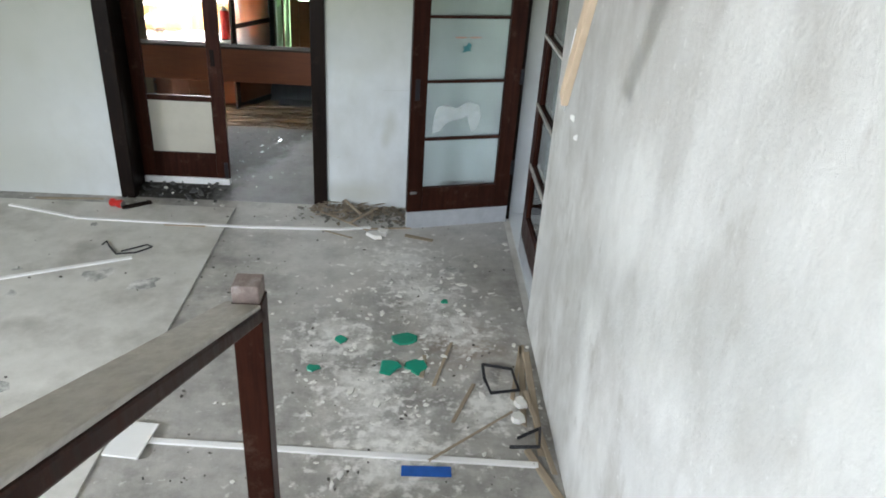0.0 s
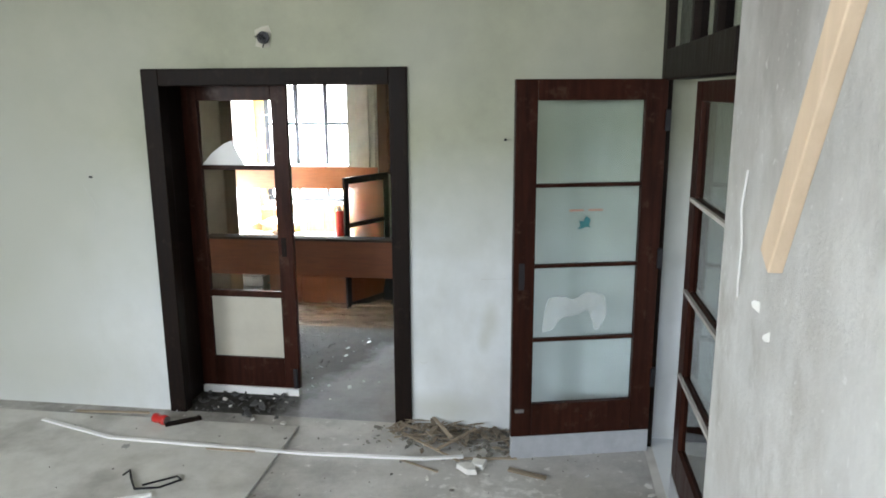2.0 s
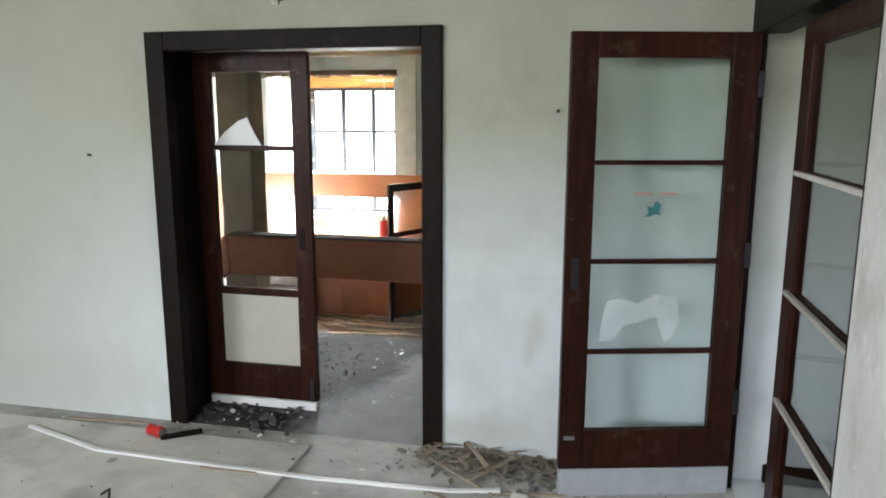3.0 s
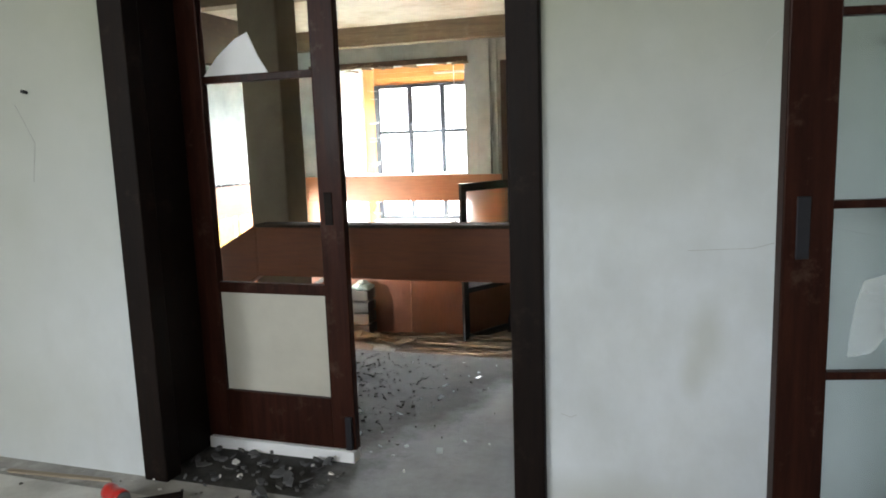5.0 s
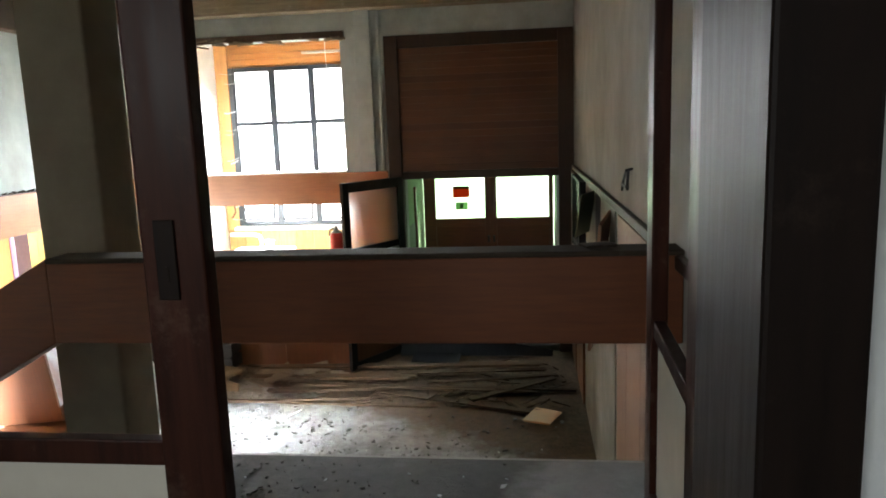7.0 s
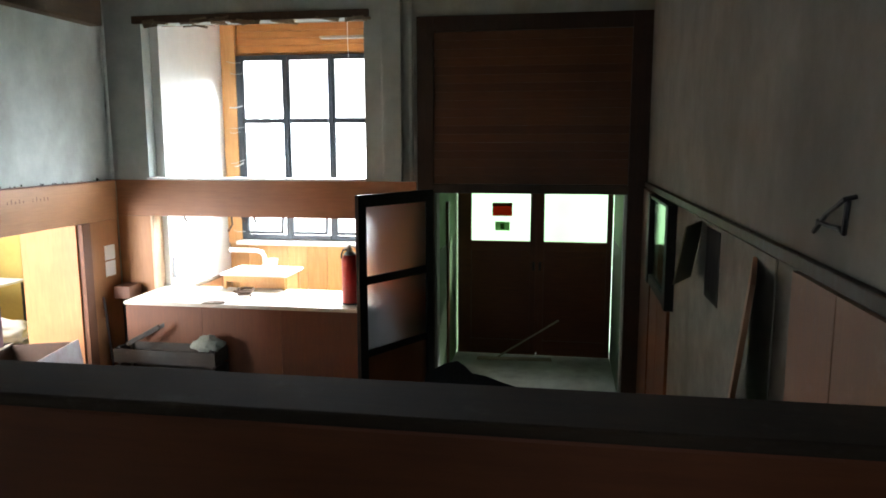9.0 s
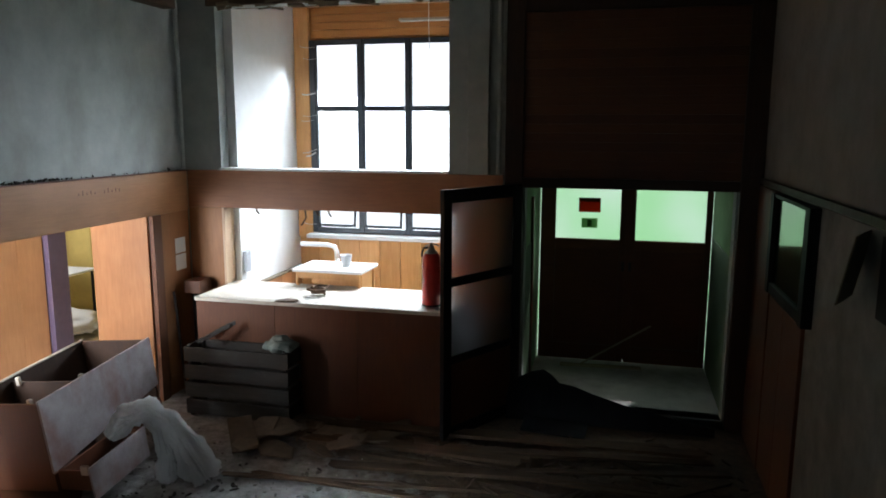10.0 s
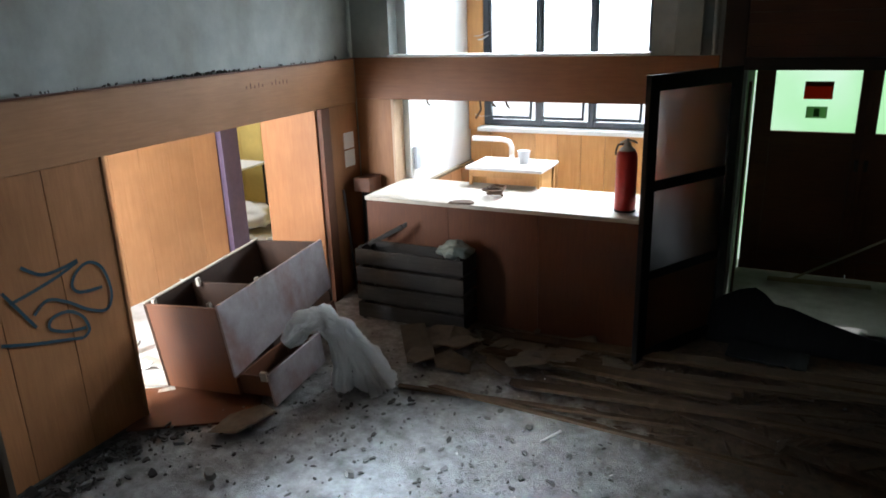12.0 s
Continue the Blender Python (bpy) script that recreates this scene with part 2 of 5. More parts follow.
# Brown smears near the door, with shade of the upper far end mixed in.
for cy, cz, sy, sz, k in ((2.95, 2.3, 0.9, 1.0, 0.75), (2.3, 2.6, 1.0, 0.8, 0.6), (2.75, 0.35, 0.5, 0.5, 0.4)):
    far = t.nodes.new("ShaderNodeVectorMath")
    far.operation = "DISTANCE"
    far.inputs[1].default_value = (0, cy / sy, cz / sz)
    t.links.new(mixed(t, 0.25, coords(t, (0, 1 / sy, 1 / sz)), noisy(t, v, 3, 6), "ADD"), far.inputs[0])
    span = node(t, "ShaderNodeMapRange", From_Min=1.0, From_Max=0.2, To_Min=0.0, To_Max=k)
    t.links.new(far.outputs["Value"], span.inputs["Value"])
    smear_shade = mixed(t, 1.0, span.outputs["Result"], ramp(t, noisy(t, streak, 4.0, 7, 0.65), [(0.3, 0.35), (0.6, 1.0)]), "MULTIPLY")
    base = mixed(t, smear_shade, base, (0.3, 0.285, 0.26))
t.links.new(mixed(t, ramp(t, noisy(t, v, 26, 4, 0.6), [(0.62, 0.0), (0.72, 0.5)]), base, (0.82, 0.82, 0.81)), s.inputs["Base Color"])
s.inputs["Roughness"].default_value = 0.9
bumped(t, s, noisy(t, v, 22, 9, 0.75), 0.6, 0.012)
HALL_PAINT = plaster("hall_paint", (0.43, 0.46, 0.435), (0.33, 0.36, 0.345), (0.24, 0.24, 0.2), 0.75, 1.5)
WHITE_PAINT = plaster("white_paint", (0.8, 0.8, 0.78), (0.72, 0.72, 0.7), (0.6, 0.57, 0.5), 0.3)
YELLOW_PAINT = plaster("yellow_panel", (0.62, 0.45, 0.13), (0.5, 0.36, 0.1), (0.4, 0.28, 0.1), 0.4)
GREEN_PAINT = plaster("green_paint", (0.3, 0.47, 0.24), (0.23, 0.38, 0.19), (0.15, 0.24, 0.12), 0.5)
CEILING_PAINT = plaster("ceiling_paint", (0.55, 0.5, 0.4), (0.45, 0.4, 0.3), (0.3, 0.24, 0.15), 0.7)
DARK_FRAME = wood("dark_stained_wood", (0.016, 0.009, 0.0065), (0.006, 0.004, 0.0035), "z", 0.5, 1.0, 0.18, (0.09, 0.06, 0.045))
RED_BROWN = wood("red_brown_wood", (0.05, 0.0155, 0.009), (0.017, 0.0062, 0.0045), "z", 0.35, 1.0, 0.3, (0.16, 0.11, 0.08))
RED_BROWN_X = wood("red_brown_wood_level", (0.05, 0.0155, 0.009), (0.017, 0.0062, 0.0045), "x", 0.35, 1.0, 0.3, (0.16, 0.11, 0.08))
LAMINATE = wood("wood_laminate", (0.33, 0.145, 0.066), (0.24, 0.1, 0.045), "x", 0.45, 1.4, 0.0, bump=0.05)
LAMINATE_Y = wood("wood_laminate_y", (0.44, 0.225, 0.105), (0.34, 0.165, 0.075), "y", 0.45, 1.4, 0.0, bump=0.05)
LAMINATE_Z = wood("wood_laminate_upright", (0.44, 0.205, 0.085), (0.32, 0.14, 0.056), "z", 0.45, 1.4, 0.0, bump=0.05)
ORANGE_PINE = wood("orange_pine", (0.6, 0.28, 0.09), (0.45, 0.18, 0.05), "x", 0.45, 1.0)
ORANGE_PINE_Z = wood("orange_pine_upright", (0.72, 0.4, 0.16), (0.56, 0.27, 0.09), "z", 0.45, 1.0)
BEAM_WOOD = wood("dusty_beam", (0.26, 0.2, 0.13), (0.14, 0.105, 0.07), "x", 0.8, 0.8, 0.4)
SLAT_BROWN = wood("brown_slats", (0.13, 0.055, 0.022), (0.08, 0.033, 0.014), "x", 0.5, 1.5, 0.0)
RAW_WOOD = wood("raw_batten", (0.63, 0.5, 0.37), (0.52, 0.4, 0.28), "z", 0.75, 1.0)
LATH = wood("old_lath", (0.46, 0.38, 0.29), (0.3, 0.24, 0.175), "x", 0.85, 1.0, 0.4)
DUSTY_RAIL = wood("dusty_rail", (0.6, 0.575, 0.54), (0.4, 0.37, 0.34), "y", 0.8, 1.0, 0.5, (0.66, 0.64, 0.6))
CAP_WOOD = wood("worn_cap", (0.36, 0.29, 0.27), (0.22, 0.17, 0.155), "y", 0.8, 1.0, 0.5, (0.55, 0.52, 0.5))
CONCRETE, t, s = tree_of("concrete_floor")
v = coords(t)
base = mixed(t, ramp(t, noisy(t, v, 5, 8, 0.7), [(0.3, 0.0), (0.7, 1.0)]), (0.49, 0.475, 0.45), (0.28, 0.27, 0.255))
base = mixed(t, ramp(t, noisy(t, v, 2.3, 8, 0.7), [(0.47, 0.0), (0.68, 0.75)]), base, (0.13, 0.123, 0.115))
brown = t.nodes.new("ShaderNodeVectorMath")
brown.operation = "DISTANCE"
brown.inputs[1].default_value = (0.6, 2.95, 0)
t.links.new(v, brown.inputs[0])
stain = node(t, "ShaderNodeMapRange", From_Min=0.35, From_Max=0.05, To_Min=0.0, To_Max=0.75)
t.links.new(brown.outputs["Value"], stain.inputs["Value"])
blot = mixed(t, 1.0, stain.outputs["Result"], ramp(t, noisy(t, v, 7, 8, 0.7), [(0.35, 0.0), (0.6, 1.0)]), "MULTIPLY")
base = mixed(t, blot, base, (0.17, 0.1, 0.055))
spots = None
for cx, cy, r in ((0.35, 3.5, 0.5), (0.05, 2.5, 0.5), (0.2, 2.05, 0.6), (0.55, 3.1, 0.45), (0.2, 3.95, 0.5), (-0.15, 2.95, 0.45), (0.7, 2.4, 0.4)):
    far = t.nodes.new("ShaderNodeVectorMath")
    far.operation = "DISTANCE"
    far.inputs[1].default_value = (cx, cy, 0)
    t.links.new(v, far.inputs[0])
    span = node(t, "ShaderNodeMapRange", From_Min=r, From_Max=r * 0.1, To_Min=0.0, To_Max=1.0)
    t.links.new(far.outputs["Value"], span.inputs["Value"])
    spots = span.outputs["Result"] if spots is None else mixed(t, 1.0, spots, span.outputs["Result"], "LIGHTEN")
fine = noisy(t, v, 6, 12, 0.82)
total = mixed(t, 1.0, mixed(t, 0.7, spots, (0.0, 0.0, 0.0)), fine, "ADD")
base = mixed(t, ramp(t, total, [(0.66, 0.0), (0.75, 0.4), (0.9, 0.9)]), base, (0.76, 0.75, 0.73))
# Pale patches put the brighter light near the doorway into the floor colour.
for cx, cy, rad, k in ((-0.7, 4.55, 0.9, 0.45), (0.45, 4.3, 0.8, 0.5), (-0.1, 4.0, 0.9, 0.5)):
    far = t.nodes.new("ShaderNodeVectorMath")
    far.operation = "DISTANCE"
    far.inputs[1].default_value = (cx, cy, 0)
    t.links.new(v, far.inputs[0])
    span = node(t, "ShaderNodeMapRange", From_Min=rad, From_Max=rad * 0.2, To_Min=0.0, To_Max=k)
    t.links.new(far.outputs["Value"], span.inputs["Value"])
    lit_patches = mixed(t, 1.0, span.outputs["Result"], ramp(t, noisy(t, v, 3.2, 9, 0.7), [(0.3, 0.3), (0.6, 1.0)]), "MULTIPLY")
    base = mixed(t, lit_patches, base, (0.66, 0.65, 0.63))
clots = mixed(t, 1.0, mixed(t, 0.82, spots, (0.0, 0.0, 0.0)), noisy(t, v, 15, 4, 0.6), "ADD")
t.links.new(mixed(t, ramp(t, clots, [(0.62, 0.0), (0.75, 0.85)]), base, (0.78, 0.77, 0.75)), s.inputs["Base Color"])
s.inputs["Roughness"].default_value = 0.9
bumped(t, s, noisy(t, v, 40, 8, 0.7), 0.5, 0.006)
SCREED = plaster("light_screed", (0.64, 0.63, 0.6), (0.52, 0.51, 0.48), (0.26, 0.245, 0.22), 0.7, 2.2, 0.4)
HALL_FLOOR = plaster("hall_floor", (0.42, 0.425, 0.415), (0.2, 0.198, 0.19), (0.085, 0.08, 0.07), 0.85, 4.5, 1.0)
# rotten brown dirt and painted-in shade over the far, inner part of that floor
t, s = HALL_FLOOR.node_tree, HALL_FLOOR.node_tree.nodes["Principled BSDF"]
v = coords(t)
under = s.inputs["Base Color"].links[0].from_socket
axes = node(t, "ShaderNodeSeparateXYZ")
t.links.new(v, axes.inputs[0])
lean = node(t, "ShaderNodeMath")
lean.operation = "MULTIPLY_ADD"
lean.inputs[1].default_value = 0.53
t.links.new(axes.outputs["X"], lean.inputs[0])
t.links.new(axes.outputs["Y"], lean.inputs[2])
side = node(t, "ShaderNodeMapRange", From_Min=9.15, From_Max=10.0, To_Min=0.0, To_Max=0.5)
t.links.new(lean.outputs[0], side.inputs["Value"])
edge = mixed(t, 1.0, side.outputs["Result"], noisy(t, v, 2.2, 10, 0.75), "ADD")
rot_and_shade = mixed(t, ramp(t, noisy(t, v, 14, 8, 0.75), [(0.35, 0.0), (0.7, 1.0)]), (0.04, 0.024, 0.012), (0.12, 0.074, 0.04))
t.links.new(mixed(t, ramp(t, edge, [(0.62, 0.0), (0.85, 1.0)]), under, rot_and_shade), s.inputs["Base Color"])
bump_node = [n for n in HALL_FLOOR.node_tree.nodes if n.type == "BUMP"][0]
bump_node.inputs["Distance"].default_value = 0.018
PLATFORM_FLOOR, t, s = tree_of("platform_floor")
v = coords(t)
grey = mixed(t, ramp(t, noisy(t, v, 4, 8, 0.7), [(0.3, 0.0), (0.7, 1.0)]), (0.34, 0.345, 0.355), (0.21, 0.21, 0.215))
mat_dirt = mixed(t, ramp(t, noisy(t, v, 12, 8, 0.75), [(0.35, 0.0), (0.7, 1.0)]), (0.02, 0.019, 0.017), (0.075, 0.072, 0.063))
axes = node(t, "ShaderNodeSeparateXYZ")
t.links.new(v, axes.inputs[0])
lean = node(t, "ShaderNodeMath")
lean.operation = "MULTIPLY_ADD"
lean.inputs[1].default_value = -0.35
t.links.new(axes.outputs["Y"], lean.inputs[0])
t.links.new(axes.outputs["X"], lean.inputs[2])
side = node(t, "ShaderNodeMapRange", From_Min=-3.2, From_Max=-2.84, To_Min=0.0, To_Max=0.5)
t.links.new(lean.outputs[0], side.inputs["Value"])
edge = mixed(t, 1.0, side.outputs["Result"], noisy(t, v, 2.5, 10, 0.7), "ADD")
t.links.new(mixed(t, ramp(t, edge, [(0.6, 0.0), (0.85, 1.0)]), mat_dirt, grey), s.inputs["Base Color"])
s.inputs["Roughness"].default_value = 0.85
bumped(t, s, noisy(t, v, 30, 8, 0.7), 0.7, 0.012)
CHALK = plain("plaster_dust", (0.78, 0.77, 0.74), 0.95, 0, 0.15, 30)
WHITE_BOARD = plain("white_board", (0.8, 0.8, 0.8), 0.55, 0, 0.06, 8)
BEIGE_BOARD = plaster("beige_board", (0.52, 0.5, 0.43), (0.46, 0.44, 0.38), (0.4, 0.37, 0.3), 0.4, 2.0, 0.1)
GREY_METAL = plain("grey_kickplate", (0.42, 0.44, 0.47), 0.6, 0.0, 0.2)
BLACK_METAL = plain("black_iron", (0.02, 0.02, 0.024), 0.5, 0.4)
STEEL = plain("dull_steel", (0.4, 0.4, 0.4), 0.4, 0.9)
RED_ENAMEL = plain("red_enamel", (0.5, 0.02, 0.015), 0.3, 0.0, 0.2, 20, 0.03)
WINDOW_FRAME = plain("dark_window_frame", (0.03, 0.035, 0.045), 0.45)
GLASS = glassy("clear_glass")
DUSTY_GLASS = glassy("dusty_glass", (0.5, 0.52, 0.51), 0.1)
DOOR_GLASS = glassy("grimy_door_glass", (0.7, 0.77, 0.765), 0.04)
for clear in (DOOR_GLASS, DUSTY_GLASS):
    t, s = clear.node_tree, clear.node_tree.nodes["Principled BSDF"]
    t.links.remove(s.inputs["Roughness"].links[0])
    s.inputs["Roughness"].default_value = 0.0
    tint = tuple(s.inputs["Base Color"].default_value)[:3]
    t.links.new(mixed(t, ramp(t, noisy(t, coords(t, (1, 1, 0.5)), 3.0, 7, 0.65), [(0.4, 0.0), (0.75, 0.5)]), tint, tuple(c * 0.8 for c in tint)), s.inputs["Base Color"])
CASE_GLASS = glassy("case_glass", (0.6, 0.7, 0.6), 0.02)
CASE_GLASS.node_tree.nodes["Principled BSDF"].inputs["IOR"].default_value = 1.5
FROSTED = glassy("frosted_glass", (0.8, 0.82, 0.84), 0.5)
ORANGE_PANEL = wood("orange_panel", (0.66, 0.35, 0.17), (0.56, 0.27, 0.12), "z", 0.45, 1.0)
PURPLE = plain("violet_paint", (0.14, 0.095, 0.15), 0.5)
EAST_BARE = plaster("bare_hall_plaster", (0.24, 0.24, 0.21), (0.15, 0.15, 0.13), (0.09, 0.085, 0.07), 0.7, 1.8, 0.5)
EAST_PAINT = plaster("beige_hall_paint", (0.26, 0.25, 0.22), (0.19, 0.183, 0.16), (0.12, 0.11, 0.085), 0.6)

LAMINATE_DARK = wood("balustrade_laminate", (0.18, 0.058, 0.021), (0.12, 0.038, 0.015), "x", 0.5, 1.4, 0.0, bump=0.05)
LAMINATE_RED = wood("red_brown_laminate", (0.15, 0.058, 0.026), (0.1, 0.037, 0.017), "z", 0.5, 1.4, 0.0, bump=0.05)
DUSTY_RAIL_X = wood("dusty_coping", (0.06, 0.042, 0.028), (0.03, 0.022, 0.015), "x", 0.9, 1.0, 0.5, (0.09, 0.08, 0.065))
COLUMN_PAINT = plaster("column_paint", (0.2, 0.165, 0.12), (0.15, 0.12, 0.085), (0.1, 0.08, 0.06), 0.5)
GLASS_CHIP = plain("glass_chips", (0.7, 0.75, 0.75), 0.1)
BEAM_WOOD_DARK = wood("dark_beam", (0.1, 0.06, 0.035), (0.05, 0.03, 0.018), "y", 0.8, 0.8, 0.3, (0.2, 0.15, 0.1))
COUNTER_TOP = plaster("counter_top", (0.62, 0.58, 0.5), (0.5, 0.46, 0.38), (0.3, 0.24, 0.16), 0.5, 3.0, 0.2, 0.6)
DARK_BROWN = wood("dark_brown_wood", (0.05, 0.025, 0.014), (0.025, 0.013, 0.008), "z", 0.55, 1.0, 0.2, (0.1, 0.07, 0.05))
BLACK_WOOD = wood("black_painted_wood", (0.02, 0.02, 0.022), (0.009, 0.009, 0.01), "z", 0.5, 1.0, 0.25, (0.06, 0.06, 0.06))
DOOR_BROWN = wood("brown_door_wood", (0.17, 0.05, 0.015), (0.1, 0.028, 0.01), "x", 0.4, 1.2)
DOOR_BROWN_RAW = wood("pale_plank", (0.36, 0.3, 0.22), (0.25, 0.2, 0.14), "x", 0.8, 1.0, 0.3)
FROSTED_GREEN = glassy("frosted_green_glass", (0.88, 1.0, 0.88), 0.35)
GREY_WOOD = wood("grey_painted_slats", (0.08, 0.075, 0.068), (0.042, 0.04, 0.036), "x", 0.8, 1.0, 0.4, (0.16, 0.155, 0.145))
PEELED = plaster("peeled_laminate", (0.38, 0.35, 0.355), (0.24, 0.2, 0.2), (0.2, 0.075, 0.05), 0.95, 2.3, 0.3, 0.55)
PALE_EDGE = wood("pale_board", (0.5, 0.45, 0.38), (0.38, 0.33, 0.27), "y", 0.7, 1.0, 0.4)
# Hatch reveal wood, made pale to hold the window light falling on it.
LIT_REVEAL = wood("lit_reveal_wood", (0.68, 0.5, 0.34), (0.56, 0.38, 0.24), "z", 0.5, 1.0)
PINK_BOARD = wood("pinkish_board", (0.27, 0.16, 0.1), (0.2, 0.115, 0.072), "z", 0.6, 1.2, 0.2)
GREEN_BOARD = wood("greenish_board", (0.12, 0.125, 0.075), (0.075, 0.08, 0.048), "z", 0.6, 1.2)
FLOOR_PLANK = wood("rotten_plank", (0.085, 0.046, 0.02), (0.035, 0.02, 0.009), "x", 0.95, 1.0, 0.5, (0.12, 0.08, 0.045))
ROPE = plain("old_rope", (0.13, 0.075, 0.045), 0.9, 0, 0.4)
PLASTIC, t, s = tree_of("clear_plastic_sheet")
s.inputs["Base Color"].default_value = (0.88, 0.9, 0.9, 1)
s.inputs["Transmission Weight"].default_value, s.inputs["IOR"].default_value, s.inputs["Roughness"].default_value = 0.3, 1.45, 0.16
bumped(t, s, noisy(t, coords(t, (1, 1, 0.5)), 30, 8, 0.75), 1.0, 0.04)
film_light, film_mix = node(t, "ShaderNodeBsdfTranslucent", Color=(0.9, 0.92, 0.92, 1)), node(t, "ShaderNodeMixShader", Fac=0.45)
t.links.new(s.outputs[0], film_mix.inputs[1]), t.links.new(film_light.outputs[0], film_mix.inputs[2])
t.links.new(film_mix.outputs[0], t.nodes["Material Output"].inputs["Surface"])
for old in (DARK_FRAME, RED_BROWN, RED_BROWN_X, BLACK_WOOD):
    old.node_tree.nodes["Principled BSDF"].inputs["Specular IOR Level"].default_value = 0.1
FLOOR = -1.58      # floor of the lower hall
TOP = 3.7

# ---- structure: entry room ----
structure(box("floor", (-4.6, 1.0, -3.0, 4.81, -0.2, 0.0), CONCRETE, bevel=0), "grimy dark concrete floor strewn with plaster dust", "floor")
structure(box("floor_screed", (-4.6, -1.11, 0.2, 4.66, 0.0, 0.012), SCREED, bevel=0.004), "paler screed slab on the concrete floor", "floor")
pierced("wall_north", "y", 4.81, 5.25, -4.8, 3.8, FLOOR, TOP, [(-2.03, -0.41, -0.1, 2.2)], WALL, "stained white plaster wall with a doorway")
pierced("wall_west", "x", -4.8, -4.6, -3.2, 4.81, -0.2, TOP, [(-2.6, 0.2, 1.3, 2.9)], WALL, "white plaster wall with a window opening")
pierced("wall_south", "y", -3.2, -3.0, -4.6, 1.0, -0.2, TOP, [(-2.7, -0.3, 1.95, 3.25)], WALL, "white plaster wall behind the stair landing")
pierced("wall_east", "x", 1.0, 1.2, -3.2, 3.2, -0.2, TOP, [], GREY_PLASTER, "rough grey plastered wall beside the stairs")
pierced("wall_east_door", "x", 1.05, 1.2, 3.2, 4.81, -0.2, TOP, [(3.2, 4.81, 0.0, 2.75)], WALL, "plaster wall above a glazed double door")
structure(box("ceiling", (-4.8, 1.2, -3.2, 4.81, TOP, TOP + 0.1), CEILING_PAINT, bevel=0), "plain plaster ceiling", "ceiling")
# next room behind the glazed door
structure(box("floor_next_room", (1.0, 3.8, 1.5, 4.81, -0.2, -0.004), SCREED, bevel=0), "pale floor of the next room", "floor")
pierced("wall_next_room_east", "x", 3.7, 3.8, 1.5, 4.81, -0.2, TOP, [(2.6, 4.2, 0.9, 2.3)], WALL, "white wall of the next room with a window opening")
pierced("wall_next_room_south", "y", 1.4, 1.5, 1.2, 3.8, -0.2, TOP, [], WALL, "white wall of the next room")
structure(box("ceiling_next_room", (1.2, 3.8, 1.5, 4.81, TOP, TOP + 0.1), CEILING_PAINT, bevel=0), "plain ceiling of the next room", "ceiling")
structure(box("baseboard", (1.2, 3.7, 4.785, 4.808, 0.0, 0.09), DARK_FRAME), "dark wooden baseboard in the next room", "baseboard")

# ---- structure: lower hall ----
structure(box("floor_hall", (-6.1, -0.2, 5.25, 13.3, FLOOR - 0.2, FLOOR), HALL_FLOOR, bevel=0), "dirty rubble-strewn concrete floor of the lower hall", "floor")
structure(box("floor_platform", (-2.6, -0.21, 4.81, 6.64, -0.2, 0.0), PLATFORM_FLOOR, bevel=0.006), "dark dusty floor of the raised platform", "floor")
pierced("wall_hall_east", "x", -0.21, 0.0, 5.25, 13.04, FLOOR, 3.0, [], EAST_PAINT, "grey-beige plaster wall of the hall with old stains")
# The small opening at 7.3 to 8.2 is unseen, cut for the added lamp.
pierced("wall_hall_west", "x", -6.1, -5.95, 5.25, 13.04, FLOOR, 3.0, [(7.3, 8.2, -0.5, 0.4), (9.95, 12.36, FLOOR, 0.34)], HALL_PAINT, "pale plaster wall of the hall above wood panelling")
pierced("wall_hall_north", "y", 13.04, 13.2, -5.95, 0.0, FLOOR, 3.0, [(-5.52, -3.06, 0.77, 2.42), (-5.52, -3.06, -0.49, 0.37), (-2.31, -0.42, -1.5, 0.66)], HALL_PAINT, "far wall of the hall with a window, a serving hatch and a door opening")
structure(box("ceiling_hall", (-6.1, 0.0, 5.25, 13.2, 3.0, 3.1), CEILING_PAINT, bevel=0), "yellowed plank ceiling of the hall", "ceiling")
# veranda behind the hatch
structure(box("floor_veranda", (-5.75, -2.4, 13.2, 14.8, FLOOR - 0.1, FLOOR), SCREED, bevel=0), "pale veranda floor", "floor")
pierced("wall_veranda_west", "x", -5.57, -5.42, 13.2, 14.9, FLOOR, 2.8, [], WHITE_PAINT, "sunlit white wall of the veranda")
pierced("wall_veranda_east", "x", -2.6, -2.45, 13.2, 14.9, FLOOR, 2.8, [], WHITE_PAINT, "white wall of the veranda")
pierced("wall_veranda_north", "y", 14.72, 14.85, -5.42, -2.6, FLOOR, 2.8, [(-5.2, -2.72, -0.1, 2.27)], ORANGE_PINE, "orange pine wall round the veranda window")
structure(box("ceiling_veranda", (-5.75, -2.45, 13.2, 14.85, 2.66, 2.8), ORANGE_PINE, bevel=0), "orange pine ceiling of the veranda", "ceiling")
# vestibule behind the door opening
structure(box("floor_vestibule", (-2.4, -0.35, 13.04, 14.9, FLOOR - 0.1, -1.5), SCREED, bevel=0.01), "pale dusty step and floor of the entrance vestibule", "floor")
structure(box("wall_vestibule_west", (-2.44, -2.33, 13.2, 14.7, -1.5, 0.8), GREEN_PAINT, bevel=0), "green painted side wall of the vestibule", "wall")
structure(box("wall_vestibule_east", (-0.4, -0.28, 13.2, 14.7, -1.5, 0.8), GREEN_PAINT, bevel=0), "green painted side wall of the vestibule", "wall")
structure(box("ceiling_vestibule", (-2.44, -0.28, 13.2, 14.7, 0.7, 0.8), HALL_PAINT, bevel=0), "low vestibule ceiling", "ceiling")
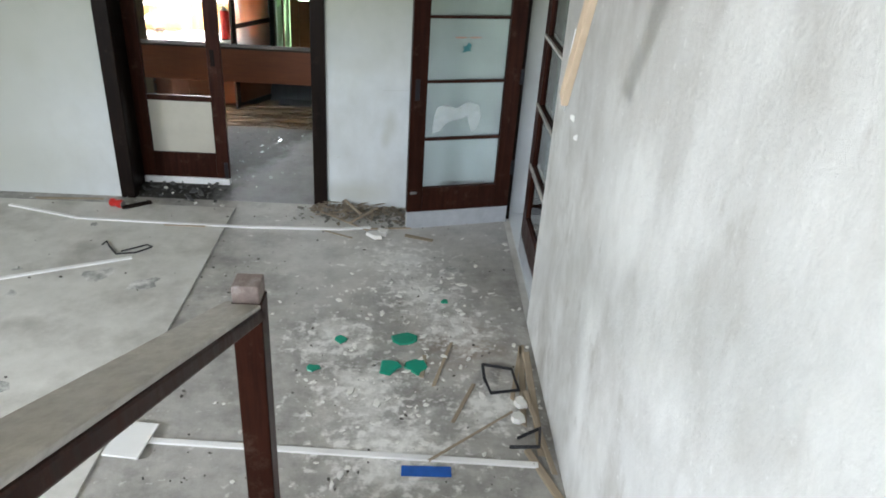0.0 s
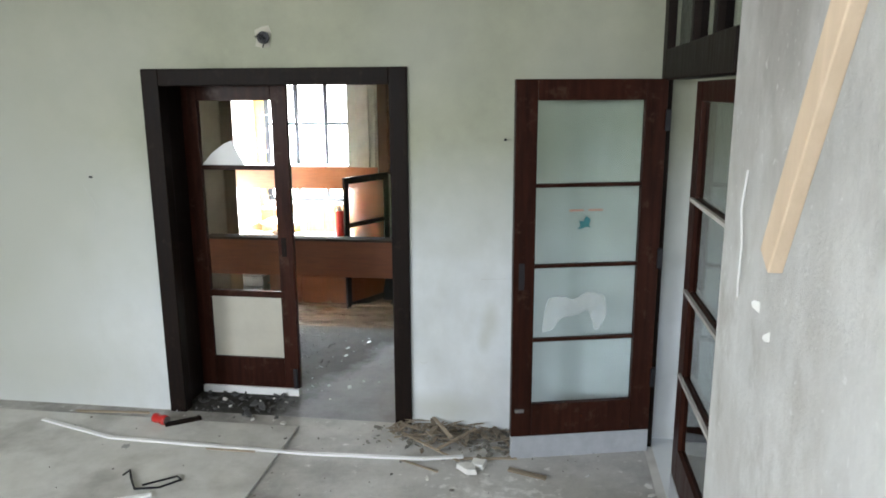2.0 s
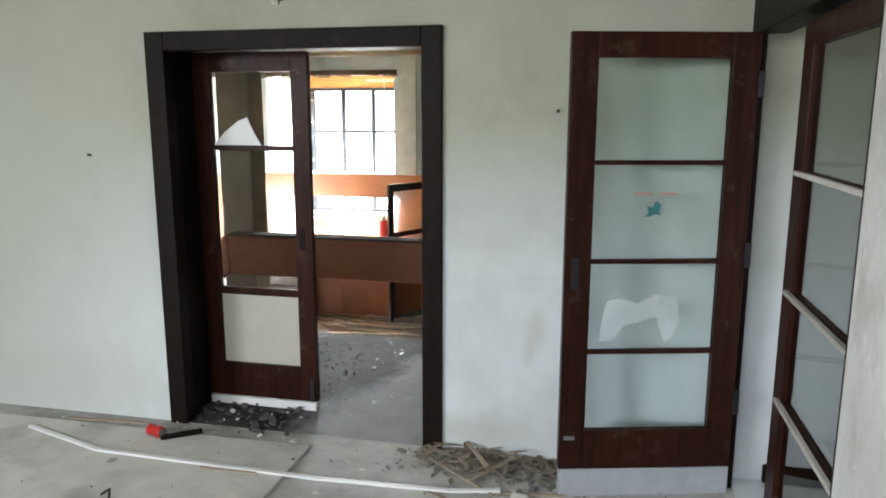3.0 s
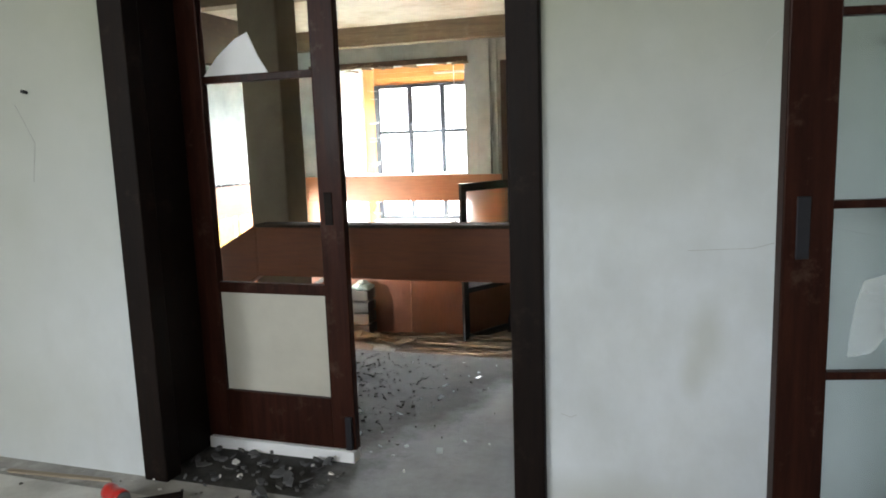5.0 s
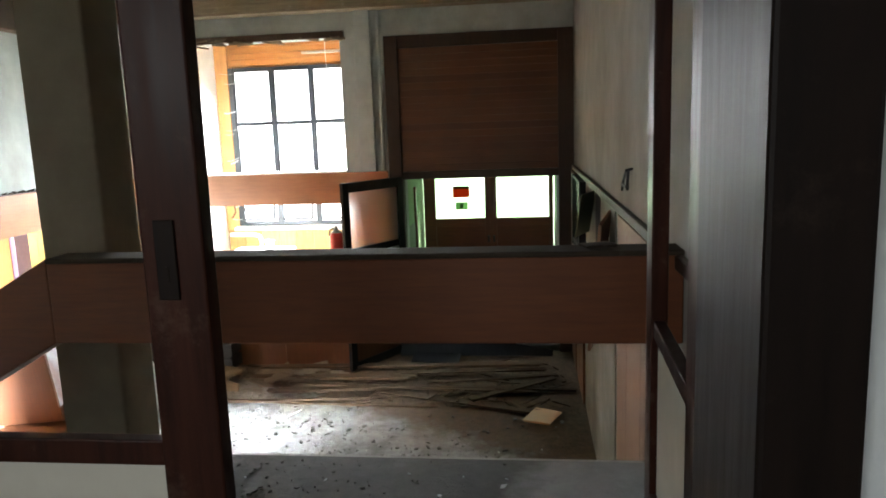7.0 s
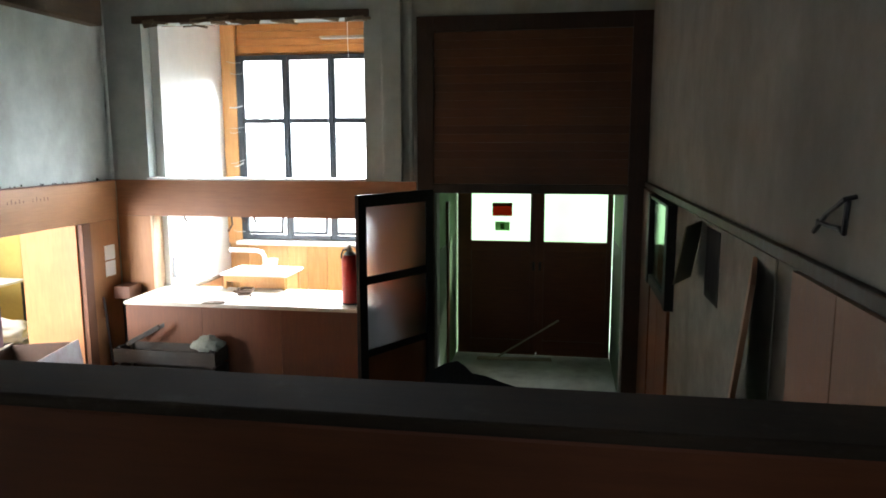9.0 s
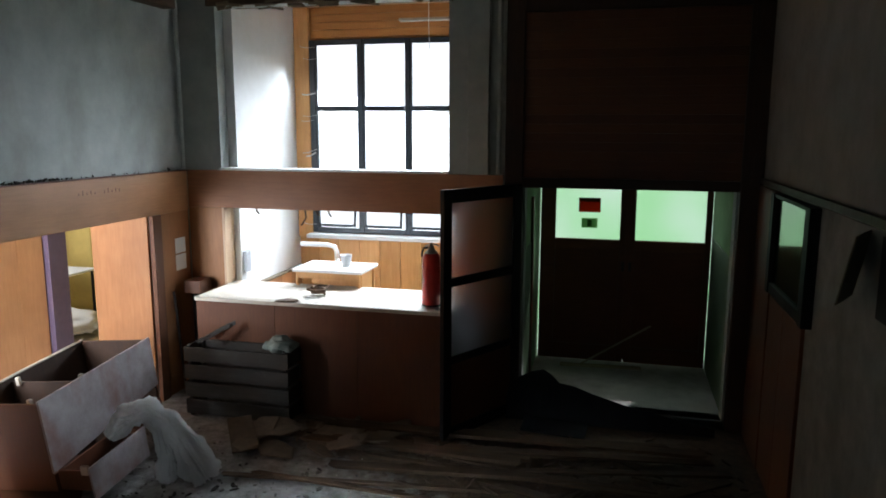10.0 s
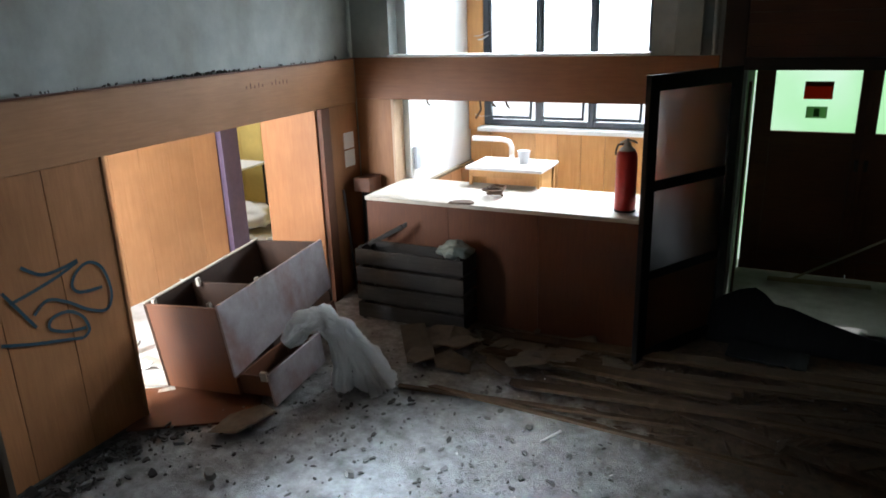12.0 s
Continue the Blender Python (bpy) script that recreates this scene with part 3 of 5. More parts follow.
# side room behind the panelled wall
structure(box("floor_side_room", (-10.1, -6.1, 8.4, 15.6, FLOOR - 0.1, FLOOR - 0.004), SCREED, bevel=0), "bright dusty floor of the side room", "floor")
structure(box("wall_side_room_west", (-7.95, -7.82, 8.5, 13.0, FLOOR, 1.2), ORANGE_PINE_Z, bevel=0), "orange wood-panelled partition", "wall")
structure(box("wall_side_room_reveal", (-6.62, -6.1, 12.36, 12.5, FLOOR, 1.2), LAMINATE_Z, bevel=0), "panelled reveal of the opening", "wall")
structure(box("wall_side_room_north", (-10.1, -5.75, 15.5, 15.6, FLOOR, 1.2), YELLOW_PAINT, bevel=0), "yellow panelled wall of the side room", "wall")
structure(box("wall_side_room_east", (-6.22, -6.1, 12.5, 15.5, FLOOR, 1.2), YELLOW_PAINT, bevel=0), "yellow panelled wall of the side room", "wall")
pierced("wall_side_room_south", "y", 8.4, 8.5, -7.95, -6.1, FLOOR, 1.2, [(-7.65, -6.35, -0.7, 0.9)], WHITE_PAINT, "white wall of the side room with a window opening")
pierced("wall_yellow_room_west", "x", -10.2, -10.1, 8.4, 15.6, FLOOR, 1.2, [(13.1, 14.9, -0.6, 0.8)], YELLOW_PAINT, "yellow wall of the room beyond with a window opening")
structure(box("wall_yellow_room_south", (-10.1, -7.95, 12.0, 12.1, FLOOR, 1.2), YELLOW_PAINT, bevel=0), "yellow wall of the room beyond", "wall")
structure(box("ceiling_side_room", (-10.2, -6.1, 8.4, 15.6, 1.2, 1.3), WHITE_PAINT, bevel=0), "white ceiling of the side room", "ceiling")
# ---- things ----
# entry room: doorway with its leaf
def glazed_leaf(name, label, width, z0, z1, panes, stile, low, material, glass, m, thick=0.042, kick=None, board=None, kind="structure", category="door", solid=()):
    """A door leaf standing along its x from 0 to width; panes are (z0, z1) openings, those in solid get boards."""
    door = tagged(new(name), label, category, "", kind)
    h = thick / 2
    box("stile", (0, stile, -h, h, z0, z1), material, door)
    box("stile", (width - stile, width, -h, h, z0, z1), material, door)
    edges = [z0] + [v for p in panes for v in p] + [z1]
    for k in range(0, len(edges), 2):
        box("rail", (stile, width - stile, -h * (1 if k in (0, len(edges) - 2) else 0.7), h * (1 if k in (0, len(edges) - 2) else 0.7), edges[k], edges[k + 1]), material, door, "", 0.003)
    for k, (a, b) in enumerate(panes):
        if glass is None and k not in solid:
            continue
        pane = box("panel" if k in solid else "pane", (stile - 0.008, width - stile + 0.008, -0.0025, 0.0025, a - 0.006, b + 0.006), (board or BEIGE_BOARD) if k in solid else glass, door, "", 0)
        pane.visible_shadow = k in solid
    if kick:
        box("kickplate", (0.004, width - 0.004, -h - 0.004, h + 0.004, kick[0], kick[1]), GREY_METAL, door, "dull grey kickplate", 0.002)
    door.matrix_world = m
    return door


door_1 = structure(new("door_1"), "dark-stained wooden door frame round an open doorway", "door frame")
for name, d in (("casing", (-2.03, -1.92, 4.782, 4.87, 0.0, 2.2)), ("casing", (-0.515, -0.41, 4.782, 4.87, 0.0, 2.2)), ("casing", (-1.92, -0.515, 4.782, 4.87, 2.1, 2.2)),
                ("lining", (-2.03, -1.968, 4.87, 5.26, 0.0, 2.2)), ("lining", (-0.472, -0.41, 4.87, 5.26, 0.0, 2.2)), ("lining", (-1.968, -0.472, 4.87, 5.26, 2.125, 2.2))):
    box(name, d, DARK_FRAME, door_1, "", 0.006)
leaf = glazed_leaf("door_2", "brown door leaf with its glass gone and a beige lower panel", 0.71, 0.055, 2.12, [(0.27, 0.7), (0.745, 1.565), (1.595, 2.01)], 0.105, 0.2, RED_BROWN, None, pose(-1.966, 5.15, 0), solid=(0,))
leaf_2 = glazed_leaf("door_3", "brown door leaf without glass swung open into the hall", 0.71, 0.055, 2.1, [(0.27, 0.7), (0.745, 1.565), (1.595, 2.01)], 0.105, 0.2, RED_BROWN, None, pose(-0.44, 5.29, 0, 0, 0, 88), solid=(0,))
structure(box("door_sill", (-1.962, -1.262, 5.118, 5.18, 0.0, 0.05), WHITE_BOARD), "white painted sill board under the door leaf", "sill")
# Glass shard; its bright reflection is given as a plain white colour.
bm = bmesh.new()
for y in (5.148, 5.153):
    [bm.verts.new(p) for p in ((-1.86, y, 1.594), (-1.56, y, 1.594), (-1.6, y, 1.66), (-1.645, y, 1.755), (-1.7, y, 1.735), (-1.79, y, 1.67))]
v = list(bm.verts)
bm.faces.new(v[:6][::-1]), bm.faces.new(v[6:])
for k in range(6):
    bm.faces.new([v[k], v[(k + 1) % 6], v[6 + (k + 1) % 6], v[6 + k]])
tagged(part("glass_shard", bm, WHITE_BOARD), "triangle of broken glass in the door leaf, its reflection painted white", "glass shard")

# open glazed leaf and the glazed door beside it
def fitted(door, name, dims, material, label):
    ob = box(name, dims, material, door, label, 0.003)
    return ob


plate = fitted(leaf, "lock_plate", (0.63, 0.665, -0.026, -0.0215, 0.99, 1.12), DARK_FRAME, "worn lock plate")
box("keyhole", (0.644, 0.651, -0.0275, -0.0255, 1.02, 1.045), DARK_FRAME, plate, "", 0)
fitted(leaf, "bolt", (0.672, 0.7, -0.04, -0.022, 0.06, 0.2), BLACK_METAL, "dark floor bolt")
PANES = [(0.325, 0.695), (0.715, 1.117), (1.137, 1.558), (1.578, 2.012)]
open_leaf = glazed_leaf("door_4", "red-brown four-pane glazed door leaf standing open", 0.815, 0.135, 2.12, PANES, 0.118, 0.2, RED_BROWN, DOOR_GLASS, pose(0.222, 4.464, 0, 0, 0, 14.5), kick=(0.0, 0.135))
shut_leaf = glazed_leaf("door_5", "red-brown four-pane glazed door leaf, dusty, standing shut", 0.91, 0.135, 2.1, PANES, 0.125, 0.2, RED_BROWN, DUSTY_GLASS, pose(1.085, 3.252, 0, 0, 0, 90), kick=(0.0, 0.135))
for z in (0.705, 1.127, 1.568):
    box("glazing_bar", (1.046, 1.064, 3.36, 4.08, z - 0.009, z + 0.009), DUSTY_RAIL, None, "", 0.003).parent = None
for ob in [o for o in scene.objects if o.name.startswith("glazing_bar")]:
    structure(ob, "pale dusty glazing bar on the shut door", "glazing bar")
for z in (0.4, 1.1, 1.85):
    fitted(open_leaf, "hinge", (0.806, 0.835, -0.032, 0.0, z, z + 0.11), BLACK_METAL, "dark iron hinge")
fitted(open_leaf, "lock_plate", (0.03, 0.062, -0.026, -0.0215, 1.0, 1.15), BLACK_METAL, "worn lock plate")
fitted(open_leaf, "latch", (0.02, 0.07, -0.035, -0.0215, 0.285, 0.305), STEEL, "small steel catch")
frame_5 = structure(new("door_frame_5"), "dark-stained frame and transom of the glazed double door", "door frame")
for name, d in (("post", (1.0, 1.045, 4.69, 4.805, 0.0, 2.75)), ("post", (1.01, 1.13, 3.2, 3.248, 0.0, 2.75)), ("transom_beam", (1.0, 1.13, 3.248, 4.69, 2.115, 2.27)), ("head", (1.0, 1.13, 3.248, 4.69, 2.68, 2.75)),
                ("mullion", (1.03, 1.1, 4.16, 4.22, 2.27, 2.68)), ("mullion", (1.03, 1.1, 3.7, 3.76, 2.27, 2.68))):
    box(name, d, DARK_FRAME, frame_5, "", 0.005)
for a, b in ((3.248, 3.7), (3.76, 4.16), (4.22, 4.69)):
    box("pane", (1.063, 1.067, a, b, 2.27, 2.68), DUSTY_GLASS, frame_5, "", 0).visible_shadow = False
# smear, sticker and its line of writing on the open leaf's panes
def on_leaf(name, outline, material, label, category, lift=0.0045):
    bm = bmesh.new()
    for y in (-lift, -lift - 0.0012):
        [bm.verts.new((u, y, z)) for u, z in outline]
    v, n = list(bm.verts), len(outline)
    bm.faces.new(v[:n]), bm.faces.new(v[n:][::-1])
    for k in range(n):
        bm.faces.new([v[k], v[(k + 1) % n], v[n + (k + 1) % n], v[n + k]])
    ob = tagged(part(name, bm, material), label, category)
    ob.matrix_world = pose(0.222, 4.464, 0, 0, 0, 14.5)
    return ob


TEAL = plain("teal_print", (0.03, 0.16, 0.17), 0.5)
RUST_PRINT = plain("rust_print", (0.4, 0.22, 0.17), 0.6)
SMEAR, t, s = tree_of("thin_paint_film")
s.inputs["Base Color"].default_value = (0.8, 0.83, 0.84, 1)
s.inputs["Roughness"].default_value = 0.7
t.links.new(ramp(t, noisy(t, coords(t), 9, 6, 0.7), [(0.3, 0.08), (0.7, 0.36)]), s.inputs["Alpha"])
on_leaf("paint_smear", [(0.17, 0.75), (0.18, 0.86), (0.2, 0.94), (0.27, 0.96), (0.34, 0.93), (0.43, 0.98), (0.52, 0.95), (0.54, 0.85), (0.5, 0.76), (0.47, 0.75), (0.43, 0.87), (0.35, 0.84), (0.28, 0.83), (0.23, 0.76)], SMEAR, "faint white paint smear on a window pane", "paint smear")
on_leaf("sticker", [(0.35, 1.33), (0.37, 1.345), (0.36, 1.375), (0.385, 1.37), (0.4, 1.4), (0.425, 1.38), (0.415, 1.35), (0.43, 1.335), (0.4, 1.34), (0.38, 1.33)], TEAL, "small teal sticker on a window pane", "sticker")
for u in (0.305, 0.41):
    on_leaf("sticker_lettering", [(u, 1.425), (u + 0.08, 1.425), (u + 0.08, 1.437), (u, 1.437)], RUST_PRINT, "faded rust lettering on a window pane", "lettering")

# stairs, newel and handrail
steps = structure(new("stairs"), "concrete stairs coming down from a landing", "stairs")
for k in range(7):
    box("step", (-0.36, 0.996, -0.3 + 0.3 * (6 - k) - 0.3 if k else 1.2, 1.5 - 0.3 * k, 0.17 * k, 0.17 * (k + 1)), CONCRETE, steps, "", 0.008)
structure(box("floor_landing", (-4.6, 0.996, -3.0, -0.6, 1.0, 1.19), CONCRETE), "concrete stair landing", "floor")
rail = thing("stair_railing", "dusty brown wooden stair handrail on a square newel post", "handrail")
box("newel_post", (-0.315, -0.215, 1.47, 1.57, 0.0, 1.17), RED_BROWN, rail, "", 0.006)
box("newel_cap", (-0.31, -0.22, 1.475, 1.565, 1.17, 1.235), CAP_WOOD, rail, "worn pale top of the post", 0.006)
bm = bmesh.new()
tilt = math.atan(0.455)
quad_box(bm, -0.35, -0.215, -2.3, 0.0, -0.062, -0.016, m=pose(0, 1.53, 1.145, 0, 0, 0) @ pose(0, 0, 0, -math.degrees(tilt)))
part("handrail", bm, RED_BROWN, rail, "", 0.008)
bm = bmesh.new()
quad_box(bm, -0.348, -0.217, -2.3, 0.0, -0.016, 0.0, m=pose(0, 1.53, 1.145, 0, 0, 0) @ pose(0, 0, 0, -math.degrees(tilt)))
part("rail_top", bm, DUSTY_RAIL, rail, "dusty worn upper face", 0.006)
box("post", (-0.315, -0.215, -0.5, -0.4, 1.19, 2.08), RED_BROWN, rail, "", 0.006)

# batten nailed off the wall
batten = thing("wall_batten", "raw pine batten nailed loosely to the plaster wall", "batten")
bm = bmesh.new()
quad_box(bm, -0.012, 0.012, -0.03, 0.03, 0, 1.0, m=look((0.753, 1.86, 1.785), (0.747, 1.33, 2.735)) @ pose(0, 0, 0, 180, 0, 90) @ pose(0, 0, 0, 0, 0, 90))
part("slat", bm, RAW_WOOD, batten, "", 0.003)
bm = bmesh.new()
tube(bm, [(0.74, 1.62, 2.2), (0.83, 1.63, 2.195)], 0.0015, 6)
part("nail", bm, STEEL, batten, "long bare nail")
bm = bmesh.new()
tube(bm, [(0.735, 1.36, 2.67), (1.0, 1.37, 2.67)], 0.0012, 6)
part("nail", bm, GREY_PLASTER, batten, "long bare nail")
bm = bmesh.new()
tube(bm, [(0.998, 2.96, 1.82), (0.985, 2.95, 1.7), (0.982, 2.9, 1.6), (0.985, 2.92, 1.48), (0.998, 2.96, 1.42)], 0.0035, 6)
tagged(part("cord", bm, WHITE_BOARD), "white cord hanging from the plaster wall", "cord")
for y, z in ((2.73, 1.45), (2.62, 1.4)):
    bm = bmesh.new()
    flake(bm, random.Random(int(y * 100)), 0, 0, 0, 0.02, 0.0012, 9, 0, 1.6)
    ob = tagged(part("plaster_patch", bm, CHALK), "chipped white patch on the plaster wall", "patch", "patches on the plaster wall")
    ob.matrix_world = pose(0.9995, y, z, 0, -90, 40)
# junction box over the doorway
jb = thing("junction_box", "broken junction box with loose wires above the doorway", "junction box")
bm = bmesh.new()
flake(bm, random.Random(5), 0, 0, 0, 0.062, 0.002, 9, 0.0, 1.1)
part("plate", bm, BEIGE_BOARD, jb, "broken plaster round the box").matrix_world = pose(-1.255, 4.8095, 2.375, 90)
bm = bmesh.new()
lathe(bm, [(0.03, 0), (0.036, 0.004), (0.036, 0.02), (0.02, 0.021), (0.018, 0.004)], sides=16)
cup_ob = part("box", bm, BLACK_METAL, jb)
cup_ob.matrix_world = pose(-1.25, 4.803, 2.37, 90)
bm = bmesh.new()
tube(bm, [(-1.25, 4.79, 2.37), (-1.235, 4.77, 2.36), (-1.245, 4.765, 2.31)], 0.004, 6)
tube(bm, [(-1.25, 4.79, 2.37), (-1.275, 4.775, 2.385), (-1.29, 4.77, 2.37)], 0.004, 6)
part("wire", bm, BLACK_METAL, jb)
for x, z in ((-2.434, 1.546), (0.153, 1.788)):
    bm = bmesh.new()
    tube(bm, [(x, 4.812, z), (x + 0.004, 4.785, z + 0.004)], 0.007, 8)
    tagged(part("nail", bm, BLACK_METAL), "dark nail in the white plaster wall", "nail", "nails in the wall")
CRACK = plain("crack_shadow", (0.5, 0.5, 0.48), 0.95)
for pts in ([(0.3, 1.62), (0.22, 1.55), (0.2, 1.5), (0.1, 1.46)], [(0.75, 1.05), (0.55, 1.0), (0.4, 1.03), (0.2, 0.97), (0.02, 0.96)], [(-0.36, 0.42), (-0.33, 0.41), (-0.31, 0.42)], [(-2.5, 1.5), (-2.42, 1.35), (-2.45, 1.2)]):
    bm = bmesh.new()
    tube(bm, [(x, 4.8095, z) for x, z in pts], 0.0011, 4)
    tagged(part("wall_crack", bm, CRACK), "hairline crack in the white plaster wall", "crack", "cracks in the wall")

# loose things on the entry floor
def strip(points, z=0.008, w=0.03, t=0.012):
    bm = bmesh.new()
    for (x0, y0), (x1, y1) in zip(points, points[1:]):
        n = math.hypot(x1 - x0, y1 - y0)
        quad_box(bm, 0, n, -w / 2, w / 2, 0, t, m=pose(x0, y0, z, 0, 0, math.degrees(math.atan2(y1 - y0, x1 - x0))))
    return tagged(part("trim_strip", bm, WHITE_BOARD, None, "", 0.003), "long white plastic trim strip lying on the floor", "trim strip", "trim strips on the floor")


strip([(-2.765, 4.53), (-2.19, 4.355), (-0.93, 4.317), (-0.26, 4.345), (-0.038, 4.397)], 0.014)
strip([(-2.9, 3.15), (-2.29, 3.46), (-1.6, 3.79)], 0.014)
strip([(-0.93, 2.08), (0.9, 1.985)], 0.002, 0.035)
bm = bmesh.new()
quad_box(bm, -0.085, 0.085, -0.115, 0.115, 0, 0.012)
ob = tagged(part("white_tile", bm, WHITE_BOARD, None, "", 0.003), "white rectangular panel lying on the floor", "tile")
ob.matrix_world = pose(-1.0, 2.07, 0.014, 0, 0, -6)
GREEN_GLASS = plain("green_plastic", (0.005, 0.3, 0.2), 0.35)
for x, y, s in ((0.25, 2.97, 0.085), (0.18, 2.7, 0.075), (0.32, 2.71, 0.075), (-0.12, 2.95, 0.05), (-0.24, 2.67, 0.045), (0.5, 3.4, 0.03)):
    bm = bmesh.new()
    flake(bm, random.Random(int(x * 100) + 50), x, y, 0.003, s, 0.006, 8, 0.08, 1.0)
    tagged(part("plastic_shard", bm, GREEN_GLASS), "bright green plastic shard on the concrete floor", "shard", "green shards")
bm = bmesh.new()
quad_box(bm, 0.26, 0.49, 1.9, 1.96, 0.002, 0.012, m=None)
tagged(part("blue_strip", bm, plain("blue_plastic", (0.02, 0.12, 0.5), 0.4), None, "", 0.003), "flat blue plastic strip on the floor", "strip")


def wire_frame(name, label, category, points, radius=0.006):
    bm = bmesh.new()
    tube(bm, points, radius, 6)
    return tagged(part(name, bm, BLACK_METAL), label, category)


wire_frame("wire_bracket", "bent dark metal bracket on the floor", "bracket", [(0.69, 2.72, 0.03), (0.85, 2.7, 0.02), (0.87, 2.52, 0.02), (0.72, 2.5, 0.01), (0.69, 2.6, 0.03), (0.69, 2.72, 0.03)], 0.009)
wire_frame("wire_bracket", "bent dark metal bracket on the floor", "bracket", [(0.78, 2.1, 0.01), (0.9, 2.02, 0.09), (0.93, 2.18, 0.06), (0.82, 2.16, 0.01)], 0.009)
wire_frame("clothes_hanger", "bent dark wire clothes hanger on the screed", "hanger", [(-1.86, 3.95, 0.02), (-1.84, 3.99, 0.03), (-1.8, 3.93, 0.02), (-1.72, 3.83, 0.02), (-1.6, 3.86, 0.02), (-1.52, 3.95, 0.02), (-1.56, 3.98, 0.02), (-1.7, 3.87, 0.02)], 0.006)
can = thing("crushed_can", "crushed red drink can by the doorway", "can", m=pose(-2.04, 4.6, 0.045, 90, 0, 70))
bm = bmesh.new()
lathe(bm, [(0.024, 0), (0.032, 0.008), (0.032, 0.03), (0.026, 0.055), (0.033, 0.08), (0.031, 0.105), (0.026, 0.112)], sides=16)
part("body", bm, RED_ENAMEL, can, smooth=True)
bm = bmesh.new()
lathe(bm, [(0.026, 0.112), (0.027, 0.116), (0.022, 0.114)], sides=16)
part("lid", bm, STEEL, can)
bm = bmesh.new()
quad_box(bm, -0.11, 0.11, -0.02, 0.02, 0, 0.02)
ob = tagged(part("dark_offcut", bm, DARK_FRAME, None, "", 0.004), "dark wood offcut by the doorway", "offcut")
ob.matrix_world = pose(-1.85, 4.61, 0.014, 0, 0, 35)


def lath_piece(x, y, z, length, width, turn, material=None, tilt=0.0, thick=0.007):
    bm = bmesh.new()
    v = quad_box(bm, -length / 2, length / 2, -width / 2, width / 2, 0, thick)
    rng = random.Random(int(x * 1000 + y * 77))
    for p in v:
        p.co.y *= rng.uniform(0.6, 1.1)
        p.co.x *= rng.uniform(0.93, 1.05)
    ob = tagged(part("wood_lath", bm, material or LATH, None, "", 0.002), "splintered wood lath lying on the floor", "lath", "loose laths")
    ob.matrix_world = pose(x, y, z, 0, tilt, turn)
    return ob


for a in ((0.33, 4.28, 0.002, 0.22, 0.05, -20), (0.1, 4.42, 0.002, 0.34, 0.03, 8), (-0.25, 4.5, 0.012, 0.5, 0.022, -38), (-0.1, 4.6, 0.02, 0.36, 0.03, 55), (-0.34, 4.64, 0.012, 0.3, 0.016, 20),
          (-0.2, 4.68, 0.05, 0.3, 0.03, -60), (0.47, 2.75, 0.002, 0.42, 0.02, 75), (0.57, 2.42, 0.002, 0.34, 0.022, 68), (0.6, 2.16, 0.02, 0.55, 0.016, 40), (0.36, 2.72, 0.002, 0.2, 0.03, 85),
          (0.9, 2.6, 0.002, 0.7, 0.035, 84), (0.94, 2.45, 0.014, 0.85, 0.05, 88), (0.93, 2.2, 0.03, 0.6, 0.03, 96), (0.88, 2.7, 0.002, 0.5, 0.025, 78), (-0.3, 4.3, 0.002, 0.3, 0.02, -25), (0.95, 1.85, 0.002, 0.5, 0.05, 110), (-1.4, 4.3, 0.014, 0.3, 0.02, 0), (-2.4, 4.72, 0.002, 0.5, 0.03, 4)):
    lath_piece(*a)
scatter("straw_debris", wood("straw", (0.3, 0.25, 0.19), (0.15, 0.12, 0.09), "x", 0.9), "heap of straw, splinters and rubbish along the wall", "debris", 260, lambda r: (min(max(r.gauss(-0.12, 0.22), -0.5), 0.6), 4.78 - abs(r.gauss(0, 0.12)), 0.002 + abs(r.gauss(0, 0.012))), (0.004, 0.022), 0.003, 3, 4, 0.3, (2.0, 7.0))
scatter("grey_debris", plain("grey_litter", (0.2, 0.19, 0.17), 0.9, 0, 0.4), "grey litter along the wall", "debris", 420, lambda r: (r.gauss(0.0, 0.28), 4.76 - abs(r.gauss(0, 0.13)), 0.002), (0.004, 0.024), 0.006, 4, 5, 0.3)
scatter("dark_litter", plain("dark_litter", (0.1, 0.1, 0.1), 0.8, 0, 0.4), "dark litter on the threshold", "debris", 75, lambda r: (r.uniform(-1.95, -1.25), r.gauss(4.95, 0.12), 0.003), (0.006, 0.032), 0.008, 5, 5, 0.4)
scatter("threshold_chips", CHALK, "pale chips on the threshold", "debris", 16, lambda r: (r.uniform(-2.0, -1.0), r.gauss(4.85, 0.15), 0.003), (0.006, 0.025), 0.006, 15, 5, 0.3)


def dust_place(r):
    cx, cy, sx, sy = r.choice([(0.35, 3.5, 0.22, 0.2), (0.05, 2.5, 0.22, 0.18), (0.3, 3.0, 0.4, 0.5), (0.2, 2.2, 0.5, 0.25), (0.6, 3.2, 0.3, 0.3), (0.2, 3.9, 0.4, 0.3), (-0.2, 2.9, 0.35, 0.5), (0.55, 2.4, 0.3, 0.3), (0.3, 3.5, 0.25, 0.15)])
    return min(max(r.gauss(cx, sx), -1.0), 0.97), min(max(r.gauss(cy, sy), 1.6), 4.7), 0.0015


